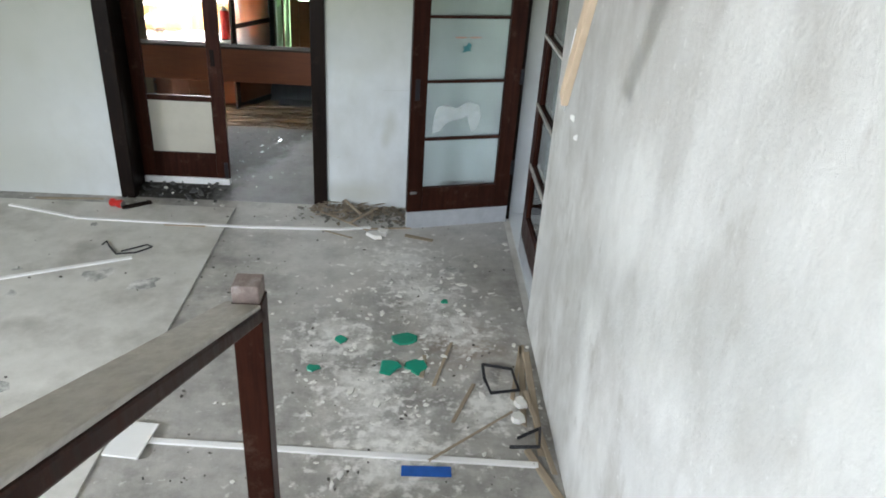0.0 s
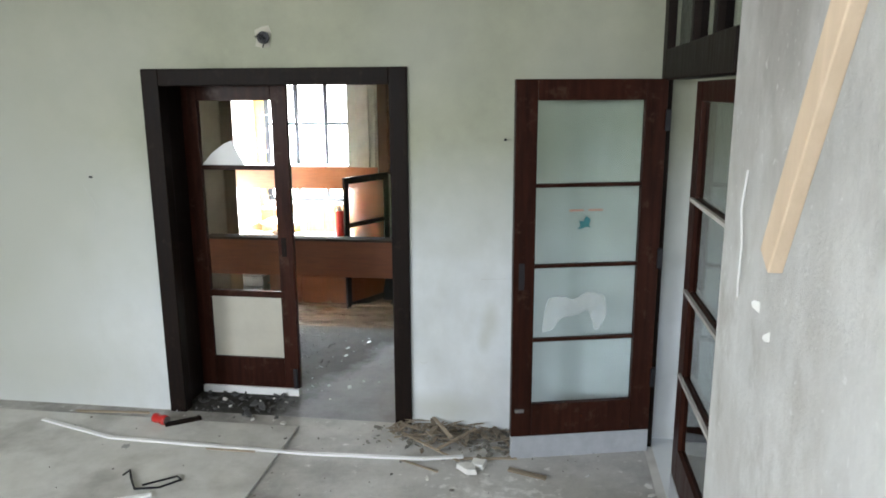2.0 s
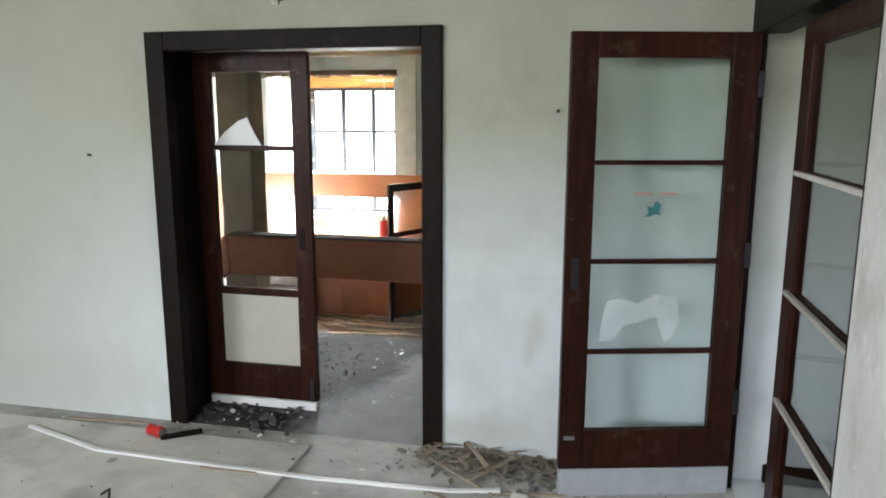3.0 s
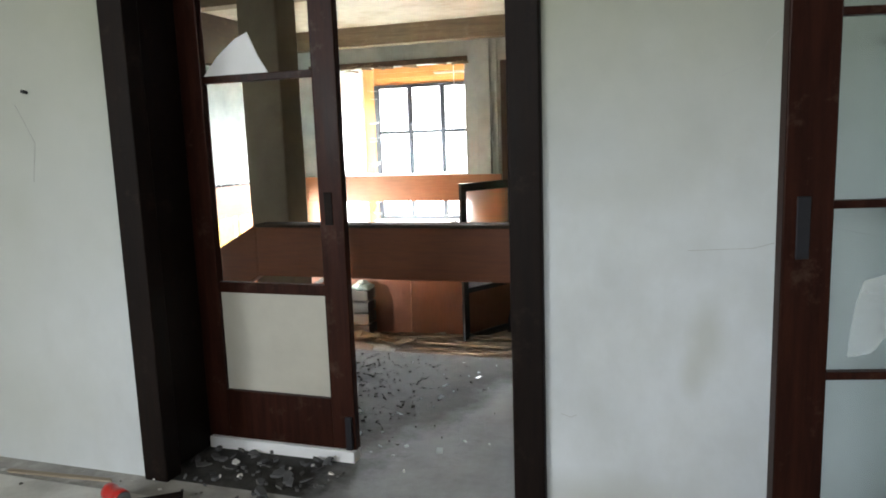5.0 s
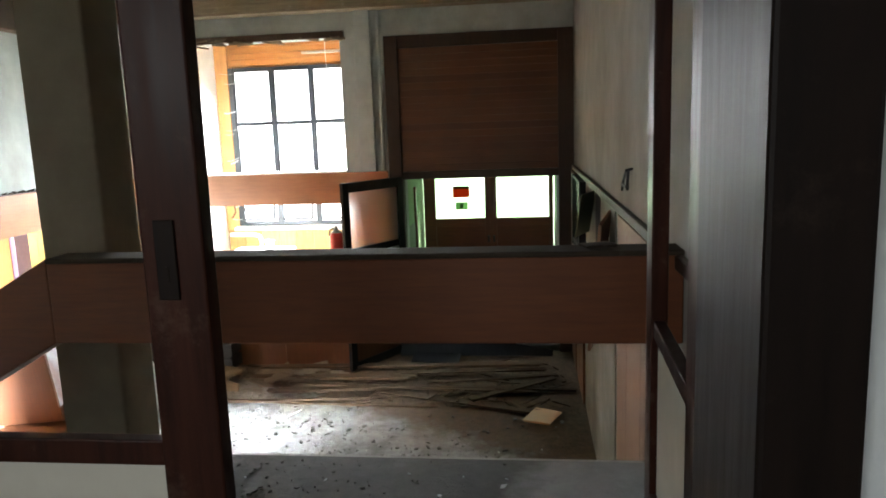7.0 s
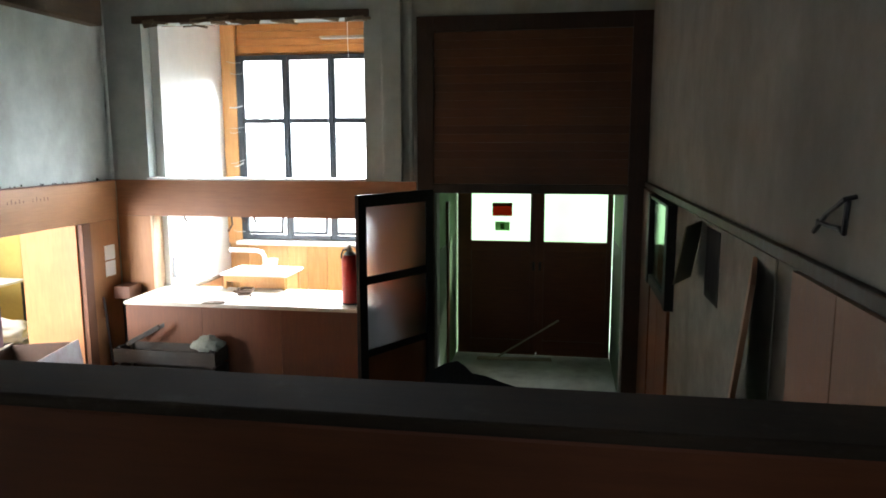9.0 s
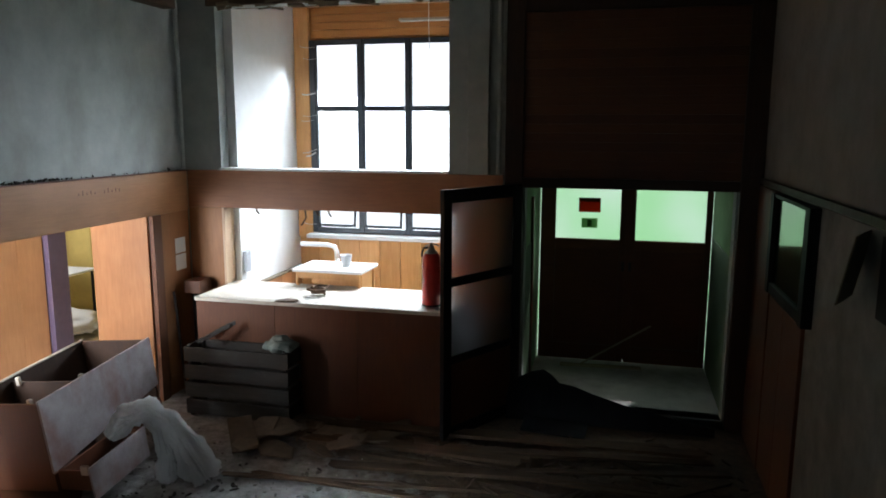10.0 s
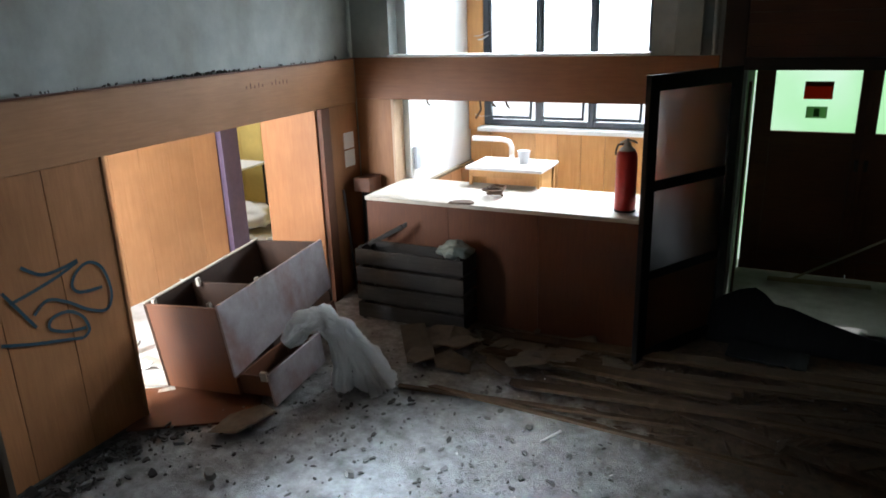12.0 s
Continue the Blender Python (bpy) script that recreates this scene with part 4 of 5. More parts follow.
scatter("plaster_chips", CHALK, "white plaster chips strewn over the concrete floor", "plaster chips", 300, dust_place, (0.002, 0.022), 0.004, 6, 5, 0.15, (1.0, 2.6))
POWDER, t, s = tree_of("powder")
v = coords(t)
t.links.new(mixed(t, ramp(t, noisy(t, v, 8, 8, 0.7), [(0.42, 0.0), (0.62, 1.0)]), (0.3, 0.3, 0.29), (0.72, 0.71, 0.69)), s.inputs["Base Color"])
s.inputs["Roughness"].default_value = 0.95
bumped(t, s, noisy(t, v, 45, 6), 0.6, 0.006)
scatter("plaster_dust_patches", POWDER, "pale trodden plaster dust on the concrete floor", "plaster dust", 4, lambda r: (*dust_place(r)[:2], 0.0005 + r.random() * 0.0012), (0.03, 0.09), 0.001, 7, 13, 0.0, (1.0, 1.6))
scatter("floor_grit", plain("grit", (0.12, 0.11, 0.1), 0.9, 0, 0.4), "dark grit on the floor", "grit", 300, lambda r: (r.uniform(-2.6, 0.95), r.uniform(1.8, 4.75), 0.012 if r.random() < 0.2 else 0.001), (0.003, 0.012), 0.004, 8, 5, 0.2)
scatter("screed_dust", POWDER, "pale dust on the screed", "dust", 14, lambda r: (r.uniform(-2.9, -1.3), r.uniform(2.0, 4.5), 0.0125), (0.03, 0.14), 0.0015, 9, 11, 0.0)
for x, y, s in ((0.0, 4.27, 0.07), (0.06, 4.33, 0.05), (0.84, 2.3, 0.06), (0.86, 2.42, 0.05)):
    bm = bmesh.new()
    flake(bm, random.Random(int(x * 100) + 9), x, y, 0.002, s, 0.03, 7, 0.1)
    tagged(part("plaster_lump", bm, CHALK, None, "", 0.004), "white lump of fallen plaster on the floor", "plaster lump", "plaster lumps")

# ---- outside ----
SKY_GLOW, t, s = tree_of("bright_sky")
glow = node(t, "ShaderNodeEmission", Color=(0.97, 0.99, 1.0, 1), Strength=4.5)
t.links.new(glow.outputs[0], t.nodes["Material Output"].inputs["Surface"])
structure(box("backdrop", (-14, 0.9, 24.0, 24.1, -3, 6.5), SKY_GLOW, bevel=0), "bright overcast sky beyond the windows", "backdrop")
GREEN_GLOW, t, s = tree_of("green_garden")
glow = node(t, "ShaderNodeEmission", Strength=2.5)
t.links.new(ramp(t, noisy(t, coords(t), 1.2, 4), [(0.35, (0.5, 0.9, 0.45)), (0.7, (0.88, 1.0, 0.86))]), glow.inputs["Color"])
t.links.new(glow.outputs[0], t.nodes["Material Output"].inputs["Surface"])
structure(box("backdrop_garden", (-3.4, 1.4, 18.0, 18.05, -3, 2.4), GREEN_GLOW, bevel=0), "bright green garden beyond the entrance doors", "backdrop")

# ---- platform balustrade, column and stairs down ----
rail_2 = thing("balustrade", "brown wood-laminate balustrade panel along the platform and stairs", "balustrade")
box("panel", (-2.62, -0.212, 6.61, 6.74, 0.465, 0.786), LAMINATE_DARK, rail_2, "", 0.006)
box("coping", (-2.62, -0.212, 6.602, 6.755, 0.786, 0.806), DUSTY_RAIL_X, rail_2, "dusty dark coping", 0.006)
bm = bmesh.new()
v = quad_box(bm, -5.0, -2.62, 6.61, 6.76, 0.465, 0.806)
for p in v:
    if p.co.x < -4:
        p.co.z -= 2.38 * 0.56
part("stair_panel", bm, LAMINATE_DARK, rail_2, "", 0.006)
for x, z in ((-3.8, 0.465 - 1.18 * 0.56), (-4.95, 0.465 - 2.33 * 0.56)):
    box("post", (x - 0.035, x + 0.035, 6.62, 6.69, FLOOR, z + 0.05), DARK_FRAME, rail_2)
structure(box("platform_ledge", (-2.6, -0.21, 6.6, 6.99, -0.34, -0.16), CONCRETE, None, "", 0.006), "concrete ledge under the balustrade", "ledge")
column = structure(box("column", (-2.79, -2.5, 6.835, 7.1, FLOOR, 3.0), COLUMN_PAINT, None, "", 0.01), "grey-brown painted square column beside the balustrade", "column")
stairs_2 = structure(new("stairs_hall"), "concrete stairs going down into the hall", "stairs")
for k in range(8):
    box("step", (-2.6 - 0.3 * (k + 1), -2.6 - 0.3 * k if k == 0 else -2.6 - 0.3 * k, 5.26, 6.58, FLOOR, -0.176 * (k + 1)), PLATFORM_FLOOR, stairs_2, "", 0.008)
structure(box("wall_platform_front", (-2.6, -0.21, 6.5, 6.6, FLOOR, -0.345), HALL_PAINT, bevel=0), "plaster front of the raised platform", "wall")
scatter("platform_glass", GLASS_CHIP, "glinting broken glass on the platform floor", "glass", 34, lambda r: (r.gauss(-1.35, 0.3), r.uniform(5.2, 6.5), 0.002), (0.005, 0.022), 0.003, 21, 4, 0.4)
scatter("platform_dirt", plain("platform_litter", (0.06, 0.055, 0.05), 0.95, 0, 0.4), "dark dirt on the platform floor", "dirt", 500, lambda r: (min(max(r.gauss(-1.7, 0.3), -2.5), -0.25), r.uniform(5.3, 6.6), 0.001), (0.002, 0.011), 0.006, 22, 5, 0.3)

# ---- hall: beams, panelling ----
structure(box("beam_north", (-5.95, -0.21, 12.8, 13.04, 2.72, 3.0), BEAM_WOOD, None, "", 0.01), "dusty wooden ceiling beam on the far wall", "beam")
structure(box("beam_west", (-5.95, -5.8, 5.3, 12.8, 2.37, 3.0), BEAM_WOOD_DARK, None, "", 0.01), "dark wooden beam on top of the plaster wall", "beam")
structure(box("beam_middle", (-5.8, -0.21, 9.4, 9.62, 2.78, 3.0), BEAM_WOOD, None, "", 0.01), "dusty wooden ceiling beam across the hall", "beam")
structure(box("trim_window_head", (-5.6, -3.0, 13.0, 13.036, 2.42, 2.5), BEAM_WOOD_DARK, None, "", 0.006), "splintered dark window head", "trim")
west = structure(new("panelling_west"), "orange-brown laminate panelling on the hall wall", "panelling")
box("band", (-5.948, -5.915, 5.3, 13.01, 0.34, 0.755), LAMINATE_Y, west, "", 0.003)
box("ledge", (-5.948, -5.89, 5.3, 13.01, 0.755, 0.766), LAMINATE_DARK, west, "brown ledge", 0.003)
rng = random.Random(11)
y = 9.945
while y > 6.9:
    w = 0.42 if y > 9 else 0.44
    box("plank", (-5.948, -5.922 - rng.uniform(0, 0.003), y - w + 0.004, y, FLOOR + 0.03, 0.338), LAMINATE_Z, west, "", 0.002)
    y -= w
for a, b, d in ((12.365, 12.5, 0.05), (12.505, 13.01, 0.026)):
    box("plank", (-5.948, -5.948 + d, a, b, FLOOR, 0.338), LAMINATE_Z if d < 0.04 else LAMINATE_RED, west, "", 0.003)
box("lining", (-6.11, -5.915, 9.948, 9.975, FLOOR, 0.34), LAMINATE_Z, west, "", 0.002)
box("lining", (-6.6, -5.95, 12.335, 12.362, FLOOR, 0.338), LAMINATE_Z, west, "", 0.002)
structure(box("baseboard_west", (-5.948, -5.905, 6.9, 9.94, FLOOR, FLOOR + 0.04), GREY_WOOD, None, "", 0.008), "grey crumbling baseboard", "baseboard")
north = structure(new("panelling_north"), "red-brown laminate panelling round the serving hatch", "panelling")
box("band", (-5.912, -2.52, 13.01, 13.037, 0.37, 0.765), LAMINATE, north, "", 0.003)
box("plank", (-5.912, -5.52, 13.012, 13.037, FLOOR, 0.368), LAMINATE_Z, north, "", 0.003)
box("plank", (-3.06, -2.52, 13.012, 13.037, FLOOR, 0.368), LAMINATE_Z, north, "", 0.003)
box("reveal", (-5.518, -5.49, 13.005, 13.2, -0.45, 0.37), LIT_REVEAL, north, "wooden reveal with window light put into its pale colour", 0.002)
box("sill", (-5.52, -3.06, 12.99, 13.22, 0.766, 0.79), WHITE_BOARD, north, "white dusty window sill", 0.004)
structure(box("pilaster", (-2.86, -2.66, 12.96, 13.037, 0.768, 2.72), HALL_PAINT, None, "", 0.006), "plaster pilaster beside the window", "pilaster")
bm = bmesh.new()
tube(bm, [(-2.56, 12.99, 0.78), (-2.56, 12.99, 2.7)], 0.022, 10)
tagged(part("wall_pipe", bm, HALL_PAINT), "painted upright pipe on the far wall", "pipe", "pipes of the hall")
bm = bmesh.new()
tube(bm, [(-5.9, 12.93, 0.78), (-5.9, 12.93, 2.7)], 0.022, 10)
tagged(part("wall_pipe", bm, HALL_PAINT), "painted upright pipe in the hall corner", "pipe", "pipes of the hall")

# counter under the hatch
counter = thing("counter", "serving counter with a pale dusty top and brown panelled front", "counter")
box("top", (-5.49, -2.93, 12.37, 13.22, -0.487, -0.45), COUNTER_TOP, counter, "", 0.005)
for k in range(3):
    box("front_plank", (-5.5 + 0.85 * k, -4.653 + 0.85 * k, 12.42, 12.445, FLOOR, -0.488), LAMINATE_RED, counter, "", 0.002)
box("side", (-2.975, -2.95, 12.445, 13.0, FLOOR, -0.488), LAMINATE_RED, counter, "", 0.002)

# dark slatted panel and frame over the doors
over = structure(new("slatted_panel"), "dark brown slatted panel in a frame above the entrance", "panel")
for name, d in (("frame", (-2.5, -2.33, 12.97, 13.037, FLOOR, 2.4)), ("frame", (-0.4, -0.215, 12.97, 13.037, FLOOR, 2.4)), ("frame", (-2.33, -0.4, 12.97, 13.037, 2.25, 2.4)), ("frame", (-2.33, -0.4, 12.97, 13.037, 0.655, 0.745))):
    box(name, d, DARK_BROWN, over, "", 0.006)
for k in range(18):
    z = 0.748 + k * 0.0834
    box("slat", (-2.33, -0.4, 13.0, 13.03, z, z + 0.0826), SLAT_BROWN, over, "", 0.002)

# black glazed door leaf standing open
bd = glazed_leaf("door_6", "black framed glazed door leaf standing open in the hall", 1.06, FLOOR + 0.03, 0.69, [(-1.45, -0.86), (-0.79, -0.16), (-0.08, 0.575)], 0.1, 0.1, BLACK_WOOD, FROSTED, pose(-2.885, 12.06, 0, 0, 0, 60), 0.05, solid=(0,), board=LAMINATE_RED)

# entrance doors
for k, (x0, x1, p0, p1) in enumerate(((-2.31, -1.325, -2.14, -1.41), (-1.315, -0.42, -1.24, -0.485))):
    d = structure(new("door_%d" % (7 + k)), "brown wooden entrance door with a frosted pane", "door")
    for name, q in (("stile", (x0, p0, 14.57, 14.62, -1.49, 0.65)), ("stile", (p1, x1, 14.57, 14.62, -1.49, 0.65)), ("rail", (p0, p1, 14.57, 14.62, 0.555, 0.65)), ("rail", (p0, p1, 14.57, 14.62, -0.16, -0.045)), ("rail", (p0, p1, 14.57, 14.62, -1.49, -1.3)), ("panel", (p0, p1, 14.585, 14.6, -1.3, -0.16))):
        box(name, q, DOOR_BROWN, d, "", 0.004)
    pane = box("pane", (p0, p1, 14.592, 14.598, -0.045, 0.555), FROSTED_GREEN, d, "bright frosted pane", 0)
    pane.visible_shadow = False
    box("handle", ((p1 + 0.03, p1 + 0.06) if k == 0 else (p0 - 0.06, p0 - 0.03))[0:2] + (14.52, 14.57, -0.4, -0.3), DARK_BROWN, d, "dark door handle", 0.004)
box("door_bead", (-1.345, -1.3, 14.555, 14.568, -1.45, 0.6), DOOR_BROWN, None).parent = None
structure(scene.objects["door_bead"], "brown cover bead between the entrance doors", "trim")
def thin_paper(name, colour):
    m, t, s = tree_of(name)
    a, b, c = node(t, "ShaderNodeBsdfTranslucent", Color=(*colour, 1)), node(t, "ShaderNodeBsdfDiffuse", Color=(*colour, 1)), t.nodes.new("ShaderNodeMixShader")
    t.links.new(a.outputs[0], c.inputs[1]), t.links.new(b.outputs[0], c.inputs[2])
    t.links.new(c.outputs[0], t.nodes["Material Output"].inputs["Surface"])
    return m


notice = thing("notice", "dark red notice stuck on the door pane", "notice")
box("sheet", (-1.88, -1.635, 14.586, 14.588, 0.265, 0.43), thin_paper("red_notice", (0.42, 0.07, 0.02)), notice, "", 0)
box("top_band", (-1.88, -1.635, 14.584, 14.585, 0.385, 0.43), thin_paper("dark_notice", (0.16, 0.07, 0.02)), notice, "darker band", 0)
notice = thing("notice", "small green notice stuck on the door pane", "notice")
box("sheet", (-1.845, -1.665, 14.586, 14.588, 0.085, 0.195), thin_paper("green_notice", (0.3, 0.5, 0.25)), notice, "", 0)
box("motif", (-1.78, -1.73, 14.584, 14.585, 0.1, 0.175), thin_paper("green_notice_dark", (0.08, 0.16, 0.05)), notice, "dark green motif", 0)
structure(box("trim_vestibule", (-2.329, -2.3, 13.75, 13.85, -1.5, 0.5), DOOR_BROWN, None), "brown door jamb in the vestibule", "trim")
structure(box("dado_vestibule", (-2.329, -2.318, 13.2, 13.74, -1.5, 0.02), plain("dull_green", (0.13, 0.19, 0.11), 0.6), None), "darker green lower part of the vestibule side wall", "dado")
# Thin dull green sheet paints the fading light low on this wall.
structure(box("low_shade_vestibule_east", (-0.412, -0.401, 13.2, 14.56, -1.5, 0.02), plain("dull_green_shade", (0.13, 0.19, 0.11), 0.6), None), "darker green lower part of the vestibule side wall", "dado")
lath_piece(-1.55, 14.2, -1.45, 0.9, 0.06, 4, DOOR_BROWN_RAW, 0, 0.03)
lath_piece(-1.4, 14.25, -1.2, 0.95, 0.03, -10, DOOR_BROWN_RAW, -35, 0.02)
bm = bmesh.new()
for y in (0.0, 0.03):
    [bm.verts.new((x, y, z)) for x, z in ((-0.95, 0.0), (0.98, 0.0), (0.98, 0.08), (0.55, 0.15), (0.2, 0.215), (-0.12, 0.3), (-0.3, 0.36), (-0.44, 0.38), (-0.52, 0.455), (-0.6, 0.5), (-0.72, 0.47), (-0.95, 0.34))]
v = list(bm.verts)
n = len(v) // 2
bm.faces.new(v[:n]), bm.faces.new(v[n:][::-1])
for k in range(n):
    bm.faces.new([v[k], v[(k + 1) % n], v[n + (k + 1) % n], v[n + k]])
ob = tagged(part("broken_panel", bm, BLACK_WOOD, None, "", 0.003), "dark broken board leaning against the doorway step", "panel")
ob.matrix_world = pose(-1.48, 12.8, FLOOR, -14)
box_board = box("leaning_board", (-0.3, 0.3, -0.01, 0.01, 0, 0.2), BLACK_WOOD, None, "", 0.003)
tagged(box_board, "dark dusty board lying before the doorway", "board").matrix_world = pose(-1.95, 12.5, FLOOR + 0.01, -72, 0, -8)

# veranda window, table, pipes
win = structure(new("window_1"), "dark framed veranda window of many panes", "window")
XS, ZS = [-5.18, -4.56, -3.96, -3.34, -2.74], [-0.07, 0.52, 1.445, 2.24]
for k, x in enumerate(XS):
    box("mullion", (x - (0.035 if k != 2 else 0.028), x + 0.035, 14.66, 14.73, -0.1, 2.27), WINDOW_FRAME, win, "", 0.005)
for k, z in enumerate(ZS):
    for a, b in zip(XS, XS[1:]):
        box("window_bar", (a + 0.035, b - 0.035, 14.67, 14.725, z - 0.032, z + 0.032), WINDOW_FRAME, win, "", 0.005)
for a, b in zip(XS, XS[1:]):
    for c, d in zip(ZS, ZS[1:]):
        box("sash", (a + 0.035, a + 0.06, 14.672, 14.7, c + 0.032, d - 0.032), WINDOW_FRAME, win, "", 0.003)
        box("pane", (a + 0.03, b - 0.03, 14.692, 14.697, c + 0.03, d - 0.03), GLASS, win, "", 0).visible_shadow = False
box("window_sill", (-5.25, -2.62, 14.52, 14.715, -0.16, -0.11), WHITE_BOARD, win, "white window sill", 0.006)
dado = structure(new("planking_veranda"), "orange-yellow upright planking under the veranda window", "planking")
for k in range(10):
    box("plank", (-5.41 + 0.27 * k, -5.145 + 0.27 * k, 14.69, 14.715, FLOOR, -0.165), ORANGE_PINE_Z, dado, "", 0.003)
for k in range(4):
    box("plank", (-5.18, -2.62, 14.69, 14.715, 2.3 + 0.09 * k, 2.386 + 0.09 * k), ORANGE_PINE, dado, "", 0.003)
box("corner_post", (-5.415, -5.22, 14.66, 14.715, -0.16, 2.66), ORANGE_PINE_Z, dado, "", 0.006)
structure(box("beam_veranda", (-5.6, -2.6, 13.2, 13.32, 2.43, 2.66), BEAM_WOOD, None, "", 0.006), "dusty beam inside the veranda", "beam")
structure(box("trim_ceiling_slat", (-3.95, -2.7, 13.86, 13.96, 2.56, 2.6), PALE_EDGE, None, "", 0.003), "pale slat under the veranda ceiling", "trim")
structure(box("trim_ceiling_slat", (-3.85, -2.7, 13.98, 14.07, 2.36, 2.39), PALE_EDGE, None, "", 0.003), "pale slat under the veranda ceiling", "trim")


def table(name, label, x0, x1, y0, y1, z, legs):
    tb = thing(name, label, "table")
    top = box("tabletop", (x0, x1, y0, y1, z - 0.03, z), WHITE_BOARD, tb, "", 0.004)
    for x in (x0 + 0.03, x1 - 0.06):
        for y in (y0 + 0.03, y1 - 0.06):
            box("leg", (x, x + 0.03, y, y + 0.03, FLOOR, z - 0.03), legs, tb, "", 0.003)
    box("apron", (x0 + 0.06, x1 - 0.06, y0 + 0.035, y0 + 0.05, z - 0.1, z - 0.03), legs, top, "", 0.002)
    return tb


table("veranda_table", "white-topped table under the veranda window", -4.78, -4.0, 13.1, 13.64, -0.27, ORANGE_PINE_Z)
cabinet_v = box("low_cabinet", (-4.62, -4.05, 13.25, 13.58, FLOOR, -0.305), ORANGE_PINE_Z, None, "", 0.006)
tagged(cabinet_v, "orange pine cabinet under the white table", "cabinet")
bm = bmesh.new()
lathe(bm, [(0.045, 0), (0.062, 0.12), (0.066, 0.125), (0.06, 0.122), (0.042, 0.01)], (-4.28, 13.4, -0.27), 18)
tagged(part("cup", bm, WHITE_BOARD, None, "", 0, True), "white plastic cup standing on the table", "cup")
bm = bmesh.new()
tube(bm, [(-5.06, 13.95, -0.14), (-4.72, 13.95, -0.14), (-4.64, 13.95, -0.16), (-4.61, 13.95, -0.22), (-4.61, 13.95, -0.3)], 0.028, 10)
tube(bm, [(-4.61, 13.95, -0.29), (-4.61, 13.95, FLOOR)], 0.028, 10)
tagged(part("heating_pipe", bm, WHITE_BOARD, None, "", 0, True), "white bent heating pipe in the veranda", "pipe")

structure(box("ledge_veranda", (-5.418, -5.37, 13.22, 14.68, -0.56, -0.53), BEAM_WOOD, None, "", 0.004), "dusty ledge along the white veranda wall", "ledge")
ver_dado = structure(new("planking_veranda_side"), "pale orange planking low on the veranda side wall", "planking")
for k in range(5):
    box("plank", (-5.418, -5.4, 13.22 + 0.292 * k, 13.505 + 0.292 * k, FLOOR, -0.565), ORANGE_PANEL, ver_dado, "", 0.003)
tagged(box("switch_box", (-5.418, -5.375, 13.235, 13.33, -0.36, -0.13), GREY_METAL, None, "", 0.006), "grey electrical box on the veranda wall", "switch box")
for a, b in zip(XS, XS[1:]):
    vent = thing("vent_sash", "dark low window sash tilted slightly open", "window sash", "tilted sashes", pose((a + b) / 2, 14.66, 0.48, -9))
    w = (b - a) / 2 - 0.05
    for d in ((-w, w, -0.012, 0.012, -0.03, 0.0), (-w, w, -0.012, 0.012, -0.5, -0.465), (-w, -w + 0.03, -0.012, 0.012, -0.465, -0.03), (w - 0.03, w, -0.012, 0.012, -0.465, -0.03)):
        box("frame_bar", d, WINDOW_FRAME, vent, "", 0.003)
rng = random.Random(71)
WEB = plain("cobweb", (0.75, 0.75, 0.73), 0.9)
for z in (2.2, 2.05, 1.62, 1.36, 1.3, 0.9, 0.86, 0.42, 0.2, 0.02):
    bm = bmesh.new()
    x0, x1 = -5.36 + rng.uniform(0, 0.1), -5.14 + rng.uniform(-0.05, 0.05)
    dz = rng.uniform(-0.02, 0.05)
    tube(bm, [(x0, 14.64, z), (x0 * 0.6 + x1 * 0.4, 14.63, z - 0.015 + dz * 0.4), (x1, 14.64, z + dz)], rng.choice([0.003, 0.004, 0.009]), 5)
    tagged(part("cobweb", bm, WEB), "dusty white cobweb strand by the window", "cobweb", "cobwebs by the window")
for x, l in ((-5.18, 0.05), (-4.62, 0.16), (-4.5, 0.05), (-4.36, 0.06)):
    bm = bmesh.new()
    tube(bm, [(x, 13.12, 0.372), (x + 0.02, 13.1, 0.36 - l * 0.5), (x - 0.03 if l > 0.1 else x + 0.05, 13.09, 0.36 - l)], 0.011, 6)
    tagged(part("loose_wire", bm, ROPE), "stub of dark wire hanging from the hatch", "wire", "wire stubs at the hatch")
bm = bmesh.new()
tube(bm, [(-3.5, 13.94, 2.62), (-3.5, 13.94, 2.3), (-3.49, 13.94, 2.05)], 0.004, 5)
tagged(part("hanging_cord", bm, WHITE_BOARD), "thin cord hanging from the veranda ceiling", "cord")

# fire extinguisher on the counter
ext = thing("fire_extinguisher", "red fire extinguisher standing on the counter", "fire extinguisher", m=pose(-3.125, 12.62, -0.45))
bm = bmesh.new()
lathe(bm, [(0.074, 0.0), (0.086, 0.012), (0.086, 0.44), (0.08, 0.475), (0.06, 0.505), (0.04, 0.52)], sides=28)
part("cylinder", bm, RED_ENAMEL, ext, smooth=True)
bm = bmesh.new()
lathe(bm, [(0.066, 0.502), (0.05, 0.522), (0.036, 0.53), (0.028, 0.545), (0.028, 0.565), (0.012, 0.57), (0.01, 0.6)], sides=18)
valve = part("valve", bm, STEEL, ext, "dull metal valve head", smooth=True)
bm = bmesh.new()
tube(bm, [(-0.06, 0.0, 0.56), (-0.01, 0, 0.585), (0.05, 0, 0.58), (0.075, 0, 0.565)], 0.008, 8)
part("lever", bm, STEEL, valve, "carrying lever")
bm = bmesh.new()
tube(bm, [(-0.028, 0, 0.55), (-0.075, 0, 0.545), (-0.09, 0, 0.5), (-0.092, 0, 0.46)], 0.009, 8)
part("hose", bm, BLACK_METAL, valve, "short black nozzle hose")
bm = bmesh.new()
lathe(bm, [(0.087, 0.0), (0.087, 0.018), (0.088, 0.018), (0.088, 0.0)], sides=28)
part("foot_ring", bm, BLACK_METAL, ext)
bm = bmesh.new()
